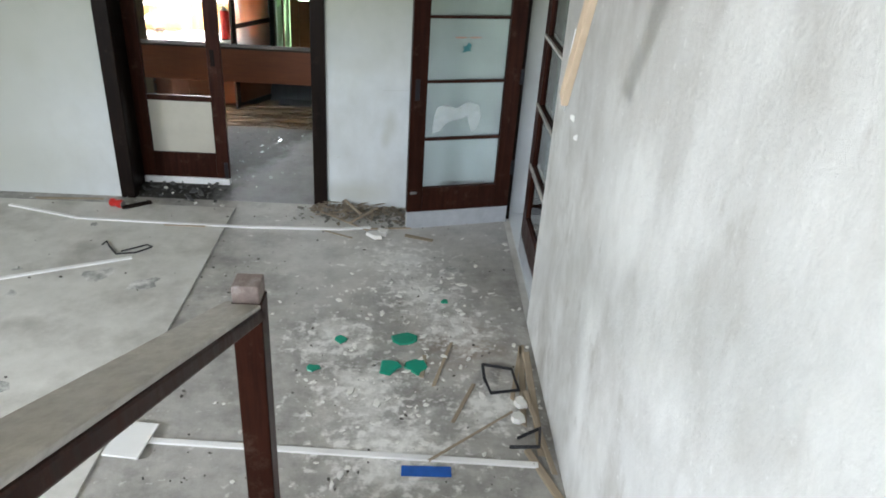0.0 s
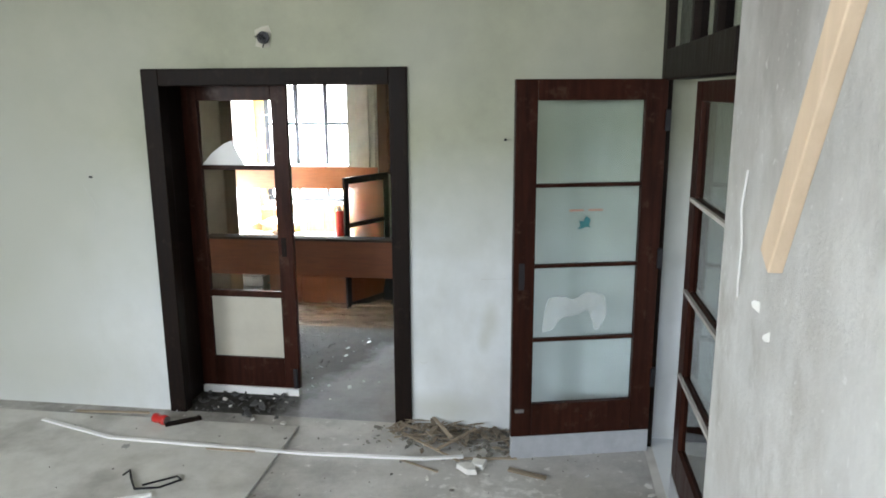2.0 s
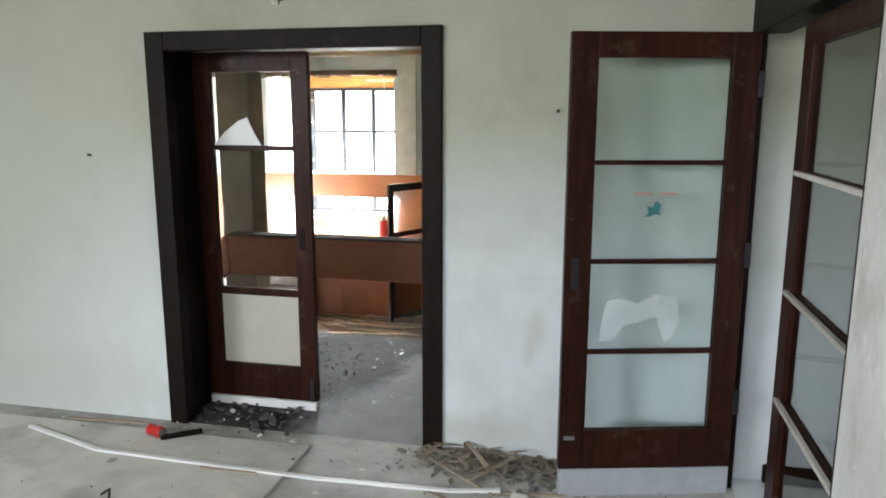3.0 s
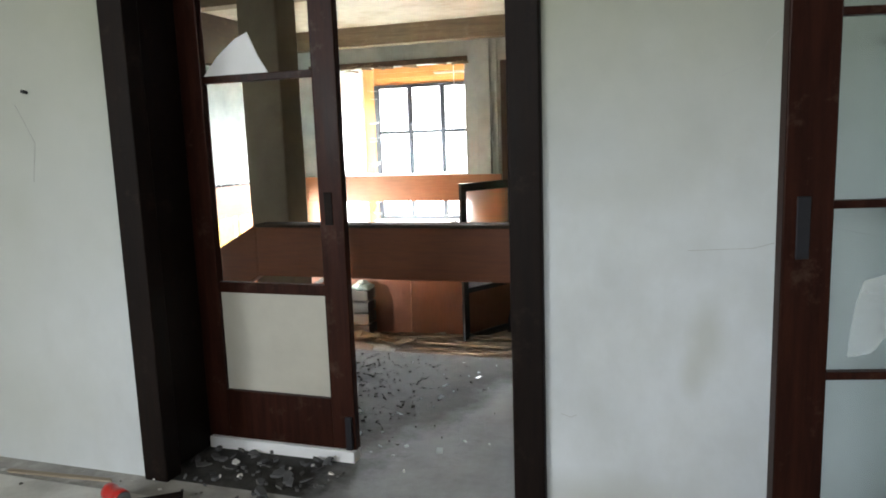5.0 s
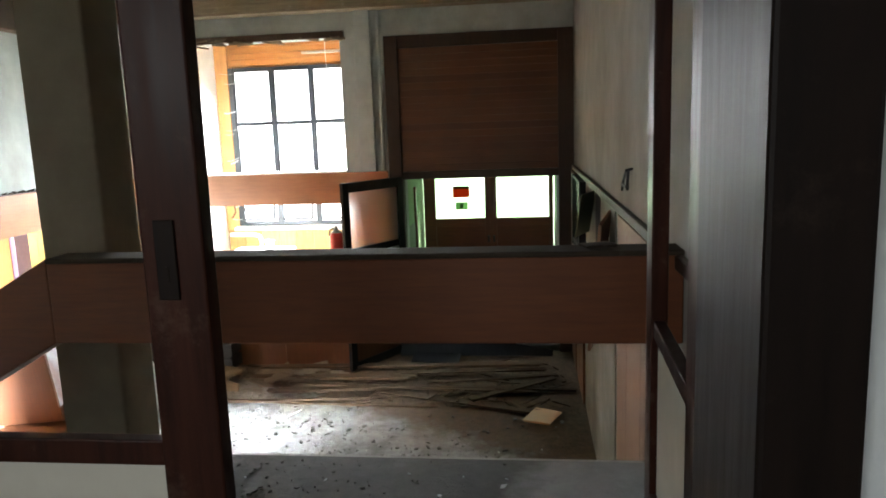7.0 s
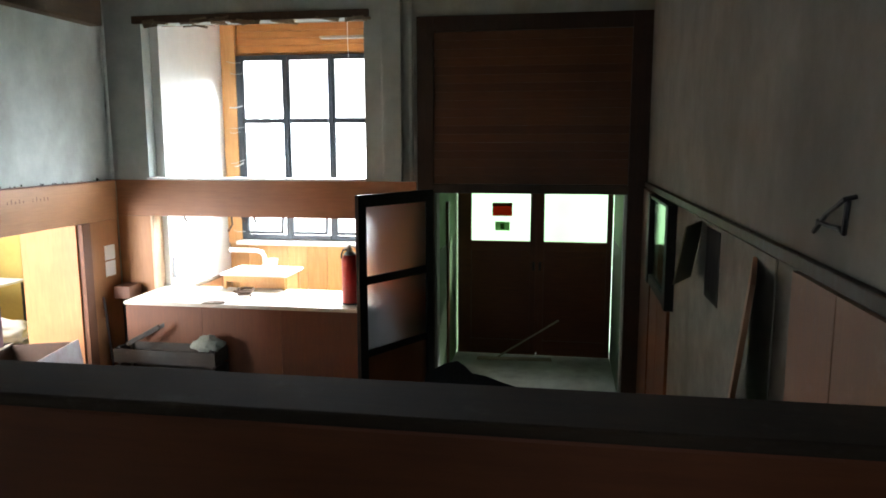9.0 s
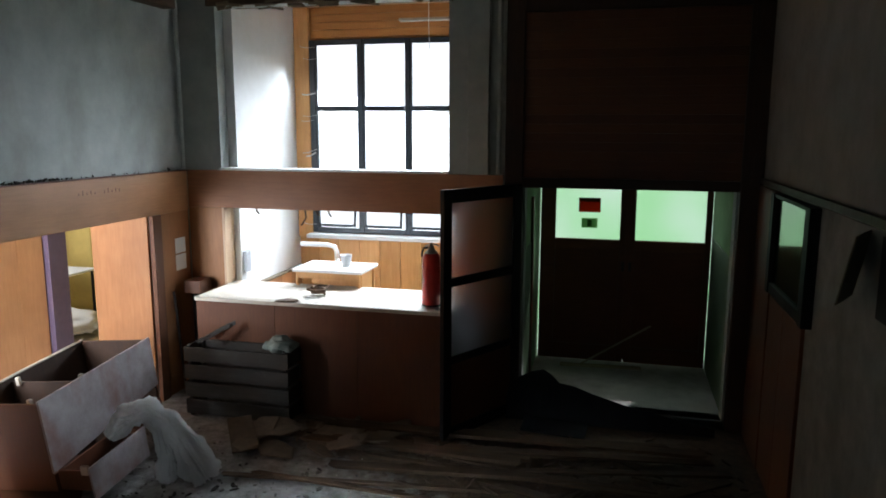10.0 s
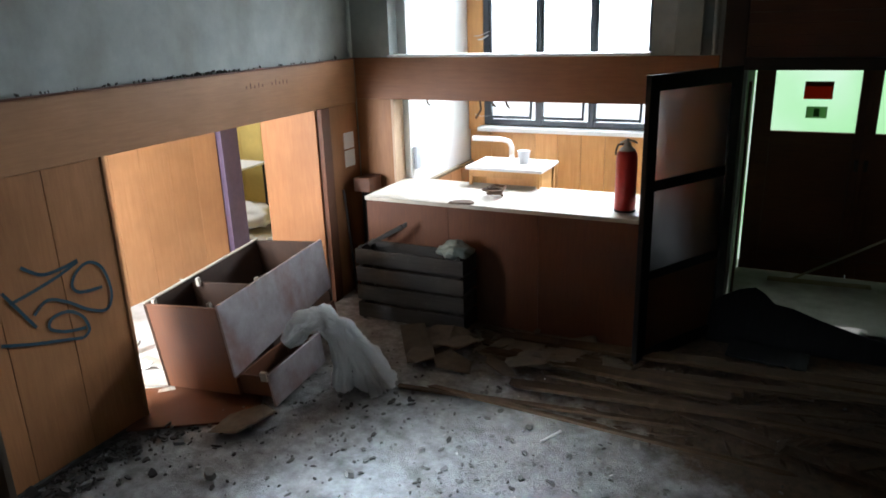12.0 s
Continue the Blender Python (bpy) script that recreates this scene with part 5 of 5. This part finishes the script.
lathe(bm, [(0.05, 0), (0.055, 0.006), (0.05, 0.014)], (-3.0, 12.48, -0.45), 18)
tagged(part("lid", bm, STEEL), "round metal lid on the counter edge", "lid")
rng, bm = random.Random(13), bmesh.new()
pts = [(-4.32 + 0.11 * math.cos(a * 1.1) * rng.uniform(0.5, 1.1), 12.72 + 0.09 * math.sin(a * 1.1) * rng.uniform(0.5, 1.1), -0.43 + 0.006 * a * rng.uniform(0.6, 1)) for a in range(16)]
tube(bm, pts, 0.014, 6)
tagged(part("rope", bm, ROPE), "tangled brown rope on the counter", "rope")
bm = bmesh.new()
flake(bm, random.Random(17), -4.5, 12.43, -0.45, 0.07, 0.012, 9, 0.02, 2.6)
tagged(part("dirty_rag", bm, ROPE), "dirty brown rag at the counter edge", "rag")

# slatted crate in front of the counter
crate = thing("slatted_crate", "grey painted slatted wooden crate with an open top", "crate")
for k in range(4):
    z = FLOOR + 0.03 + 0.175 * k
    box("slat", (-5.46, -4.37, 12.1, 12.122, z, z + 0.145), GREY_WOOD, crate, "", 0.003)
    box("slat", (-5.46, -4.37, 12.375, 12.395, z, z + 0.145), GREY_WOOD, crate, "", 0.003)
for x in (-5.455, -4.405):
    for k in range(4):
        z = FLOOR + 0.03 + 0.175 * k
        box("side_slat", (x, x + 0.02, 12.122, 12.375, z, z + 0.145), GREY_WOOD, crate, "", 0.003)
    for y in (12.125, 12.34):
        box("corner_post", (x + (0.021 if x < -5 else -0.036), x + (0.056 if x < -5 else -0.001), y, y + 0.035, FLOOR, -0.86), GREY_WOOD, crate, "", 0.003)
box("base", (-5.43, -4.41, 12.125, 12.372, FLOOR + 0.03, FLOOR + 0.05), GREY_WOOD, crate)
for y in (12.14, 12.34):
    bm = bmesh.new()
    quad_box(bm, -0.02, 0.02, -0.012, 0.012, 0, 0.36, m=pose(-5.33, y, -0.84, 0, 62, 20))
    tagged(part("stick", bm, GREY_WOOD, None, "", 0.003), "grey stick resting across the crate", "stick", "sticks on the crate")


def crumpled(name, label, category, material, place, size, seed, fold=0.35, m=None):
    bm = bmesh.new()
    bmesh.ops.create_icosphere(bm, subdivisions=4, radius=1.0)
    for p in bm.verts:
        d = p.co.normalized()
        n = noise.noise(d * 1.6 + Vector((seed, 0, 0))) * fold + abs(noise.noise(d * 4.1 + Vector((0, seed, 0)))) * fold * 0.7 + noise.noise(d * 9 + Vector((0, 0, seed))) * fold * 0.25
        p.co = Vector((d.x * size[0], d.y * size[1], d.z * size[2])) * (1 + n)
    low = min(p.co.z for p in bm.verts)
    ob = tagged(part(name, bm, material, None, "", 0, True), label, category)
    ob.matrix_world = pose(place[0], place[1], place[2] - low) if m is None else m
    return ob


crumpled("cloth", "crumpled pale green cloth draped over the crate", "cloth", plain("pale_cloth", (0.3, 0.36, 0.32), 0.9), (-4.5, 12.22, -0.93), (0.13, 0.1, 0.07), 4.0, 0.5)

# toppled cabinet in the panelled opening
cab = thing("toppled_cabinet", "toppled open wooden cabinet with peeling grey-brown boards", "cabinet", m=pose(-5.45, 10.3, -0.78, 4.5, -5, 1))
W, L, D = 0.72, 1.34, 0.7
bm = bmesh.new()
v = quad_box(bm, -0.02, 0.0, 0, L, -0.55, 0.02)
for p in v:
    if p.co.y > 0.5 and p.co.z < 0:
        p.co.z += 0.12
part("side_board", bm, PEELED, cab, "grey peeling laminate board", 0.003)
# Dark brown on the inner boards stands for the shade inside the cabinet.
box("back_board", (-W, -W + 0.02, -0.005, L, -D, 0.0), DARK_BROWN, cab, "back board, dark brown for the shade inside", 0.003)
# Pale strip that paints the back light on the rim.
box("edge_strip", (-W - 0.004, -W + 0.028, -0.006, L + 0.002, 0.001, 0.014), PALE_EDGE, cab, "pale top edge with back light painted in", 0.003)
box("end_board", (-W + 0.021, -0.021, 0.0, 0.022, -D, 0.0), LAMINATE_RED, cab, "red-brown end board", 0.003)
box("end_board", (-W + 0.021, -0.021, L - 0.022, L, -D, 0.0), DARK_BROWN, cab, "red-brown end board", 0.003)
box("divider", (-W + 0.021, -0.021, 0.48, 0.5, -D + 0.03, -0.03), DARK_BROWN, cab, "", 0.002)
box("floor_board", (-W + 0.021, -0.021, 0.023, L - 0.023, -D, -D + 0.018), DARK_BROWN, cab, "", 0.002)
box("lower_rail", (-0.021, -0.002, 0.0, L, -D, -0.56), LAMINATE_RED, cab, "", 0.002)
for x, y in ((-0.12, 0.05), (-0.06, 0.52), (-W + 0.12, 0.46), (-W + 0.06, 0.05)):
    box("peg", (x - 0.015, x + 0.015, y - 0.015, y + 0.015, -0.05, 0.018), PALE_EDGE, cab, "pale wooden peg", 0.003)
box("drawer_side", (0.002, 0.29, 0.03, 0.048, -0.7, -0.54), LAMINATE_RED, cab, "", 0.002)
box("drawer_side", (0.002, 0.29, 0.6, 0.618, -0.7, -0.54), LAMINATE_RED, cab, "", 0.002)
box("drawer_floor", (0.002, 0.29, 0.05, 0.6, -0.7, -0.69), LAMINATE_RED, cab, "", 0)
bm = bmesh.new()
quad_box(bm, 0.291, 0.311, 0.0, 0.66, -0.76, -0.5)
drawer_front = part("drawer_front", bm, PEELED, cab, "grey peeled drawer front", 0.004)
box("knob", (0.225, 0.285, 0.0, 0.03, -0.56, -0.49), PALE_EDGE, drawer_front, "pale corner block", 0.004)
bm = bmesh.new()
quad_box(bm, -0.45, 0.45, -0.3, 0.3, 0, 0.018)
ob = tagged(part("fallen_board", bm, LAMINATE_RED, None, "", 0.004), "red-brown board lying on the rubble", "board")
ob.matrix_world = pose(-5.7, 10.25, FLOOR + 0.01, 0, 2, 35)


def plastic(name, label, points, radii, seed):
    """A crumpled tube of plastic film along a bent line."""
    pts = []
    for i in range(len(points) - 1):
        for k in range(16):
            u = k / 16
            pts.append((Vector(points[i]).lerp(Vector(points[i + 1]), u), radii[i] * (1 - u) + radii[i + 1] * u))
    pts.append((Vector(points[-1]), radii[-1]))
    bm, rings, n = bmesh.new(), [], 72
    for i, (p, r) in enumerate(pts):
        d = (pts[min(i + 1, len(pts) - 1)][0] - pts[max(i - 1, 0)][0]).normalized()
        u = Vector((0, 1, 0)) - d * d.y
        u.normalize()
        w = d.cross(u)
        ring = []
        for k in range(n):
            a = 2 * math.pi * k / n
            out = math.cos(a) * u + math.sin(a) * w
            q = p + out * r
            fold = 1 - 2 * abs(noise.noise(Vector((math.cos(a) * 4.6, math.sin(a) * 4.6, seed + i * 0.035))))
            f = 0.42 * fold + noise.noise(q * 9 + Vector((seed, 0, 0))) * 0.45 + (0.5 - abs(noise.noise(q * 26 + Vector((0, seed, 0))))) * 0.3
            q = p + out * r * (0.72 + f)
            q.z = max(q.z, FLOOR + 0.004)
            ring.append(bm.verts.new(q))
        rings.append(ring)
    for a, b in zip(rings, rings[1:]):
        for k in range(n):
            bm.faces.new([a[k], a[(k + 1) % n], b[(k + 1) % n], b[k]])
    return tagged(part(name, bm, PLASTIC, None, "", 0, True), label, "plastic sheet")


plastic("plastic_sheet", "crumpled translucent plastic sheet draped over a drawer", [(-5.12, 10.6, -1.12), (-5.02, 10.68, -1.0), (-4.9, 10.78, -0.95), (-4.8, 10.86, -1.04), (-4.72, 10.94, -1.26), (-4.6, 11.02, -1.56)], [0.05, 0.085, 0.08, 0.075, 0.09, 0.14], 3.0)

plastic("plastic_sheet", "crumpled translucent plastic sheet trailing to the floor", [(-4.93, 10.76, -0.99), (-4.85, 10.82, -1.12), (-4.83, 10.86, -1.35), (-4.85, 10.88, -1.56)], [0.045, 0.05, 0.055, 0.075], 9.0)

# papers, pole and block in the corner
for z0, z1 in ((-0.1, 0.06), (-0.28, -0.115)):
    box("paper_sheet", (-5.921, -5.9185, 12.74, 12.92, z0, z1), WHITE_BOARD, None, "", 0)
for ob in [o for o in scene.objects if o.name.startswith("paper_sheet")]:
    tagged(ob, "white paper sheet pinned to the panelling", "paper", "papers on the panelling")
tagged(box("wood_block", (-5.85, -5.66, 12.75, 12.98, -0.52, -0.38), LAMINATE_RED, None, "", 0.008), "brown wooden block on a post beside the counter", "block")
tagged(box("post", (-5.8, -5.72, 12.82, 12.9, FLOOR, -0.52), DARK_FRAME, None, "", 0.006), "dark post under the wooden block", "post")
lath_piece(-5.83, 12.6, FLOOR + 0.56, 1.1, 0.03, 90, DARK_FRAME, 84)

# graffiti and faint lettering
BLUE = plain("blue_spray", (0.012, 0.055, 0.085), 0.8)


def stroke(points, w=0.0105):
    bm, n = bmesh.new(), len(points)
    fine = []
    for i in range(n - 1):
        p0, p1, p2, p3 = (Vector(points[max(0, min(n - 1, i + d))]) for d in (-1, 0, 1, 2))
        for k in range(6):
            u = k / 6
            fine.append(0.5 * (2 * p1 + (p2 - p0) * u + (2 * p0 - 5 * p1 + 4 * p2 - p3) * u * u + (3 * p1 - p0 - 3 * p2 + p3) * u ** 3))
    fine.append(Vector(points[-1]))
    rows = []
    for i, p in enumerate(fine):
        d = (fine[min(i + 1, len(fine) - 1)] - fine[max(i - 1, 0)]).normalized()
        q = Vector((-d.y, d.x)) * w
        rows.append((bm.verts.new((0, p.x + q.x, p.y + q.y)), bm.verts.new((0, p.x - q.x, p.y - q.y))))
    for a, b in zip(rows, rows[1:]):
        bm.faces.new([a[0], b[0], b[1], a[1]])
    ob = part("stroke", bm, BLUE, graffiti)
    ob.location.x = -5.9175
    return ob


graffiti = thing("graffiti", "blue spray-painted scrawl on the wood panelling", "graffiti")
for s_ in ([(9.28, -0.19), (9.39, -0.27), (9.51, -0.28), (9.65, -0.26)],
           [(9.65, -0.27), (9.49, -0.32), (9.3, -0.36), (9.17, -0.38)],
           [(9.14, -0.3), (9.22, -0.44), (9.3, -0.58)],
           [(9.3, -0.5), (9.4, -0.44), (9.53, -0.5), (9.66, -0.6), (9.79, -0.65), (9.85, -0.56), (9.82, -0.38), (9.73, -0.3), (9.63, -0.33), (9.58, -0.41), (9.63, -0.47), (9.79, -0.49)],
           [(9.59, -0.77), (9.64, -0.73), (9.61, -0.63), (9.52, -0.56), (9.41, -0.56), (9.38, -0.62), (9.48, -0.68), (9.62, -0.71)],
           [(9.07, -0.6), (9.26, -0.67), (9.46, -0.73), (9.59, -0.77)]):
    stroke(s_)
scrawl = thing("faint_lettering", "faint dark lettering on the panelling band", "lettering")
rng = random.Random(8)
for y0, n in ((11.4, 5), (11.72, 5)):
    for k in range(n):
        box("mark", (-5.9145, -5.914, y0 + 0.05 * k, y0 + 0.05 * k + 0.012, 0.62, 0.62 + rng.uniform(0.02, 0.045)), LAMINATE_RED, scrawl, "", 0)

# torn panelling along the other wall
east = structure(new("panelling_east"), "torn light wood panelling and dark dado rail along the wall", "panelling")
box("dado_rail", (-0.245, -0.212, 5.3, 13.0, 0.735, 0.785), DARK_BROWN, east, "", 0.006)
y = 6.9
for w in (0.55, 0.5, 0.42):
    box("plank", (-0.235, -0.213, y, y + w - 0.006, FLOOR, 0.72), PINK_BOARD, east, "", 0.002)
    y += w
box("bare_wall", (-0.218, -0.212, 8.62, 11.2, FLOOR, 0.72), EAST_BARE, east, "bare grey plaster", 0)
box("plank", (-0.24, -0.213, 11.21, 11.75, FLOOR, -0.1), LAMINATE_RED, east, "", 0.002)
box("plank", (-0.25, -0.213, 12.26, 12.96, FLOOR, 0.72), LAMINATE_RED, east, "", 0.002)
box("plank", (-0.24, -0.213, 11.76, 12.25, FLOOR, -0.1), LAMINATE_RED, east, "", 0.002)
case = thing("wall_case", "dark framed glass-fronted case on the hall wall", "display case")
for name, d in (("stile", (-0.285, -0.213, 11.05, 11.17, -0.06, 0.715)), ("stile", (-0.285, -0.213, 12.15, 12.25, -0.06, 0.715)), ("rail", (-0.275, -0.213, 11.17, 12.15, 0.685, 0.715)), ("rail", (-0.275, -0.213, 11.17, 12.15, -0.06, 0.02))):
    box(name, d, BLACK_WOOD, case, "", 0.004)
box("back", (-0.23, -0.214, 11.17, 12.15, 0.02, 0.685), GREEN_BOARD, case, "", 0)
box("pane", (-0.252, -0.247, 11.17, 12.15, 0.02, 0.685), CASE_GLASS, case, "glossy pane", 0)
bm = bmesh.new()
quad_box(bm, -0.01, 0.01, -0.2, 0.2, -0.85, 0)
ob = part("loose_board", bm, PINK_BOARD, east, "board hanging loose", 0.002)
ob.matrix_world = pose(-0.27, 8.72, 0.66, 7, 6, -14)
bm = bmesh.new()
quad_box(bm, -0.004, 0.004, -0.12, 0.12, -0.36, 0)
ob = part("torn_flap", bm, GREEN_BOARD, east, "torn pale flap", 0.001)
ob.matrix_world = pose(-0.27, 10.05, 0.7, 4, 12, -32)
# Black sheet laid on the wall for the darkness of a torn gap.
box("hole", (-0.2225, -0.2185, 9.6, 9.95, 0.3, 0.7), BLACK_WOOD, east, "dark sheet for the shade in a torn hole", 0)
bm = bmesh.new()
tube(bm, [(-0.212, 7.92, 1.012), (-0.245, 7.915, 1.005), (-0.245, 7.96, 0.985), (-0.24, 8.06, 0.95), (-0.235, 8.178, 0.881), (-0.24, 8.13, 0.92), (-0.24, 8.03, 0.915), (-0.24, 7.95, 0.918), (-0.238, 7.922, 0.905), (-0.24, 7.91, 0.95), (-0.235, 7.915, 1.0)], 0.008, 6)
tagged(part("wire_hook", bm, BLACK_METAL), "bent black wire hook on the plaster wall", "hook")
bm = bmesh.new()
quad_box(bm, -0.06, 0.06, -0.04, 0.04, 0, 0.01)
ob = tagged(part("small_board", bm, DUSTY_RAIL_X, None, "", 0.003), "small dusty board lying on the balustrade", "board")
ob.matrix_world = pose(-0.5, 6.71, 0.806, 0, 0, 20)

# ---- side room ----
part_w = structure(new("planking_side_room"), "orange upright planking on the side room partition", "planking")
for k in range(12):
    box("plank", (-7.82, -7.8, 8.6 + 0.365 * k, 8.96 + 0.365 * k, FLOOR, 1.19), ORANGE_PANEL, part_w, "", 0.003)
structure(box("trim_violet_post", (-7.98, -7.74, 13.0, 13.28, FLOOR, 1.19), PURPLE, None, "", 0.006), "violet painted door post", "door post")
yp = structure(new("planking_yellow"), "yellow plank panelling of the room beyond", "planking")
for k in range(9):
    box("plank", (-10.08 + 0.42 * k, -9.665 + 0.42 * k, 15.475, 15.5, FLOOR, 1.19), YELLOW_PAINT, yp, "", 0.003)
table("side_table", "white-topped metal table in the yellow room", -9.9, -8.95, 14.6, 15.2, -0.95 + 0.1, BLACK_METAL)
bm = bmesh.new()
tube(bm, [(-8.78, 15.3, 0.5), (-8.72, 15.3, 0.42), (-8.72, 15.3, -1.05), (-8.6, 15.3, -1.12), (-8.3, 15.3, -1.12)], 0.03, 8)
tagged(part("heating_pipe", bm, WHITE_BOARD, None, "", 0, True), "white heating pipe on the yellow wall", "pipe")
scatter("side_room_rubble", CHALK, "pale rubble on the side room floor", "rubble", 200, lambda r: (r.uniform(-9.5, -6.4), r.uniform(9.6, 15.2), FLOOR), (0.01, 0.08), 0.02, 41, 6, 0.4)
crumpled("crumpled_paper", "crumpled pale wad of paper on the floor", "paper", CHALK, (-8.6, 14.3, FLOOR), (0.45, 0.3, 0.12), 5.0, 0.5)
for x, y, w, l, a in ((-6.3, 10.35, 0.12, 0.6, 20), (-6.35, 10.6, 0.1, 0.7, -8), (-6.2, 10.15, 0.08, 0.5, 50)):
    lath_piece(x, y, FLOOR + 0.01, l, w, a, PALE_EDGE, 0, 0.03)

# ---- hall floor: planks, sheets and rubble ----
rng = random.Random(91)
for k in range(13):
    lath_piece(rng.uniform(-3.6, -1.2), rng.uniform(10.95, 12.3), FLOOR + 0.012 + 0.006 * k, rng.uniform(1.2, 2.6), rng.uniform(0.05, 0.13), rng.uniform(-13, 9), FLOOR_PLANK, rng.uniform(-1.0, 1.0), 0.022)
lath_piece(-0.66, 10.8, FLOOR + 0.03, 0.4, 0.26, 70, LAMINATE_Z, 3, 0.012)
for a in ((-2.9, 11.8, 0.02, 3.2, 0.07, -9), (-2.1, 11.55, 0.03, 2.8, 0.08, -4), (-3.3, 12.05, 0.03, 2.0, 0.06, -14), (-1.6, 11.2, 0.015, 1.9, 0.12, -17), (-1.3, 11.8, 0.04, 1.7, 0.07, 11), (-1.8, 12.35, 0.03, 1.7, 0.07, 5), (-0.95, 11.5, 0.05, 1.1, 0.1, 38)):
    lath_piece(a[0], a[1], FLOOR + a[2], a[3], a[4], a[5], FLOOR_PLANK, 0, 0.02)
CARD = plaster("wet_card", (0.15, 0.115, 0.08), (0.08, 0.064, 0.046), (0.07, 0.06, 0.045), 0.6, 3.0, 0.4)
rng = random.Random(51)
for x, y, s_, e in ((-4.25, 11.55, 0.17, 1.5), (-3.85, 11.95, 0.22, 1.5), (-4.45, 11.8, 0.16, 1.3), (-3.4, 12.15, 0.2, 1.6), (-3.0, 11.95, 0.16, 1.8), (-4.05, 11.85, 0.12, 1.4), (-5.2, 10.15, 0.16, 1.6), (-5.3, 11.0, 0.2, 1.2)):
    bm = bmesh.new()
    flake(bm, rng, x, y, FLOOR + rng.uniform(0.0, 0.05), s_, 0.008, 5, 0.12, e)
    tagged(part("card_sheet", bm, CARD, None, "", 0.002), "damp brown sheet of card on the rubble", "card sheet", "card sheets on the hall floor")


def rubble_place(r):
    while True:
        x, y = r.uniform(-5.7, -0.4), min(r.gauss(10.4, 0.8), 12.3)
        if 0.53 * x + y < 9.45 or r.random() < 0.12:
            return x, y, FLOOR


scatter("hall_rubble", plain("rubble_grey", (0.17, 0.165, 0.155), 0.95, 0, 0.4), "grey rubble and plaster crumbs over the hall floor", "rubble", 650, rubble_place, (0.003, 0.024), 0.01, 52, 6, 0.4)
scatter("hall_chips", SCREED, "pale chips over the hall floor", "plaster chips", 80, rubble_place, (0.003, 0.016), 0.006, 53, 5, 0.4)
scatter("hall_dirt", plain("dark_dirt", (0.045, 0.042, 0.038), 0.95, 0, 0.3), "dark dirt and splinters over the hall floor", "dirt", 300, rubble_place, (0.003, 0.022), 0.008, 54, 5, 0.3, (1.0, 3.0))
scatter("corner_litter", CARD, "damp brown litter along the counter", "litter", 170, lambda r: (r.uniform(-4.4, -2.5), r.gauss(12.0, 0.17), FLOOR + abs(r.gauss(0, 0.02))), (0.012, 0.07), 0.005, 55, 5, 0.25, (1.0, 2.4))
scatter("plank_litter", FLOOR_PLANK, "splintered wood over the hall floor", "splinters", 160, lambda r: (r.uniform(-3.2, -0.4), max(11.1, r.gauss(11.6, 0.4)), FLOOR + abs(r.gauss(0, 0.02))), (0.01, 0.03), 0.01, 56, 4, 0.2, (3.0, 9.0))
STONE_GREY = plain("stone_grey", (0.27, 0.26, 0.24), 0.95, 0, 0.4)
rng = random.Random(61)
for x, y, s_ in ((-2.87, 10.44, 0.035), (-2.64, 10.96, 0.04), (-3.9, 10.35, 0.04), (-4.2, 9.95, 0.05), (-2.82, 10.7, 0.03), (-3.4, 10.7, 0.025), (-5.0, 9.6, 0.05)):
    bm = bmesh.new()
    flake(bm, rng, x, y, FLOOR, s_ * 0.8, s_ * 0.8, 7, 0.4)
    tagged(part("stone", bm, STONE_GREY, None, "", 0.004), "small grey lump of rubble on the floor", "rubble lump", "rubble lumps")
lath_piece(-3.18, 10.85, FLOOR + 0.01, 0.2, 0.025, 65, WHITE_BOARD, 0, 0.01)
# crumbs along the foot of the panelling, on its ledge, and the splintered window head
scatter("wall_crumbs", plain("dark_crumbs", (0.09, 0.085, 0.078), 0.95, 0, 0.4), "dark crumbs heaped along the foot of the panelling", "crumbs", 420, lambda r: (-5.9 + abs(r.gauss(0, 0.16)), r.uniform(8.4, 10.0), FLOOR + 0.002), (0.006, 0.04), 0.014, 81, 6, 0.5)
scatter("ledge_dirt", plain("ledge_crumbs", (0.06, 0.055, 0.048), 0.95, 0, 0.4), "dirt lying on the panelling ledge", "dirt", 130, lambda r: (r.uniform(-5.94, -5.92), r.choice([r.uniform(8.0, 12.9), r.gauss(10.9, 0.25)]), 0.767), (0.004, 0.018), 0.012, 82, 5, 0.5)
rng, bm = random.Random(83), bmesh.new()
for k in range(46):
    x = rng.uniform(-5.55, -3.05)
    quad_box(bm, -0.05, 0.05 + rng.uniform(0, 0.12), -0.006, 0.006, 0.0, rng.uniform(0.012, 0.035), m=pose(x, rng.uniform(12.985, 13.06), 2.405 + rng.uniform(-0.03, 0.03), rng.uniform(-20, 20), rng.uniform(-14, 14), rng.uniform(-8, 8)))
tagged(part("splinters", bm, BEAM_WOOD), "torn laths and splinters along the window head", "splinters", "", "stuff")
# boards and card thrown together beside the crate
tagged(box("leaning_board", (-0.11, 0.11, -0.01, 0.01, 0, 0.5), CARD, None, "", 0.003), "damp brown board leaning beside the crate", "board").matrix_world = pose(-4.5, 11.5, FLOOR + 0.012, -76, 0, 35)
rng = random.Random(95)
for k in range(9):
    bm = bmesh.new()
    flake(bm, rng, rng.uniform(-4.7, -3.0), rng.uniform(11.35, 12.2), FLOOR + rng.uniform(0.02, 0.09), rng.uniform(0.08, 0.2), 0.007, 5, 0.3, rng.uniform(1.2, 2.0))
    tagged(part("card_sheet", bm, CARD, None, "", 0.002), "damp brown sheet of card on the rubble", "card sheet", "card sheets on the hall floor")
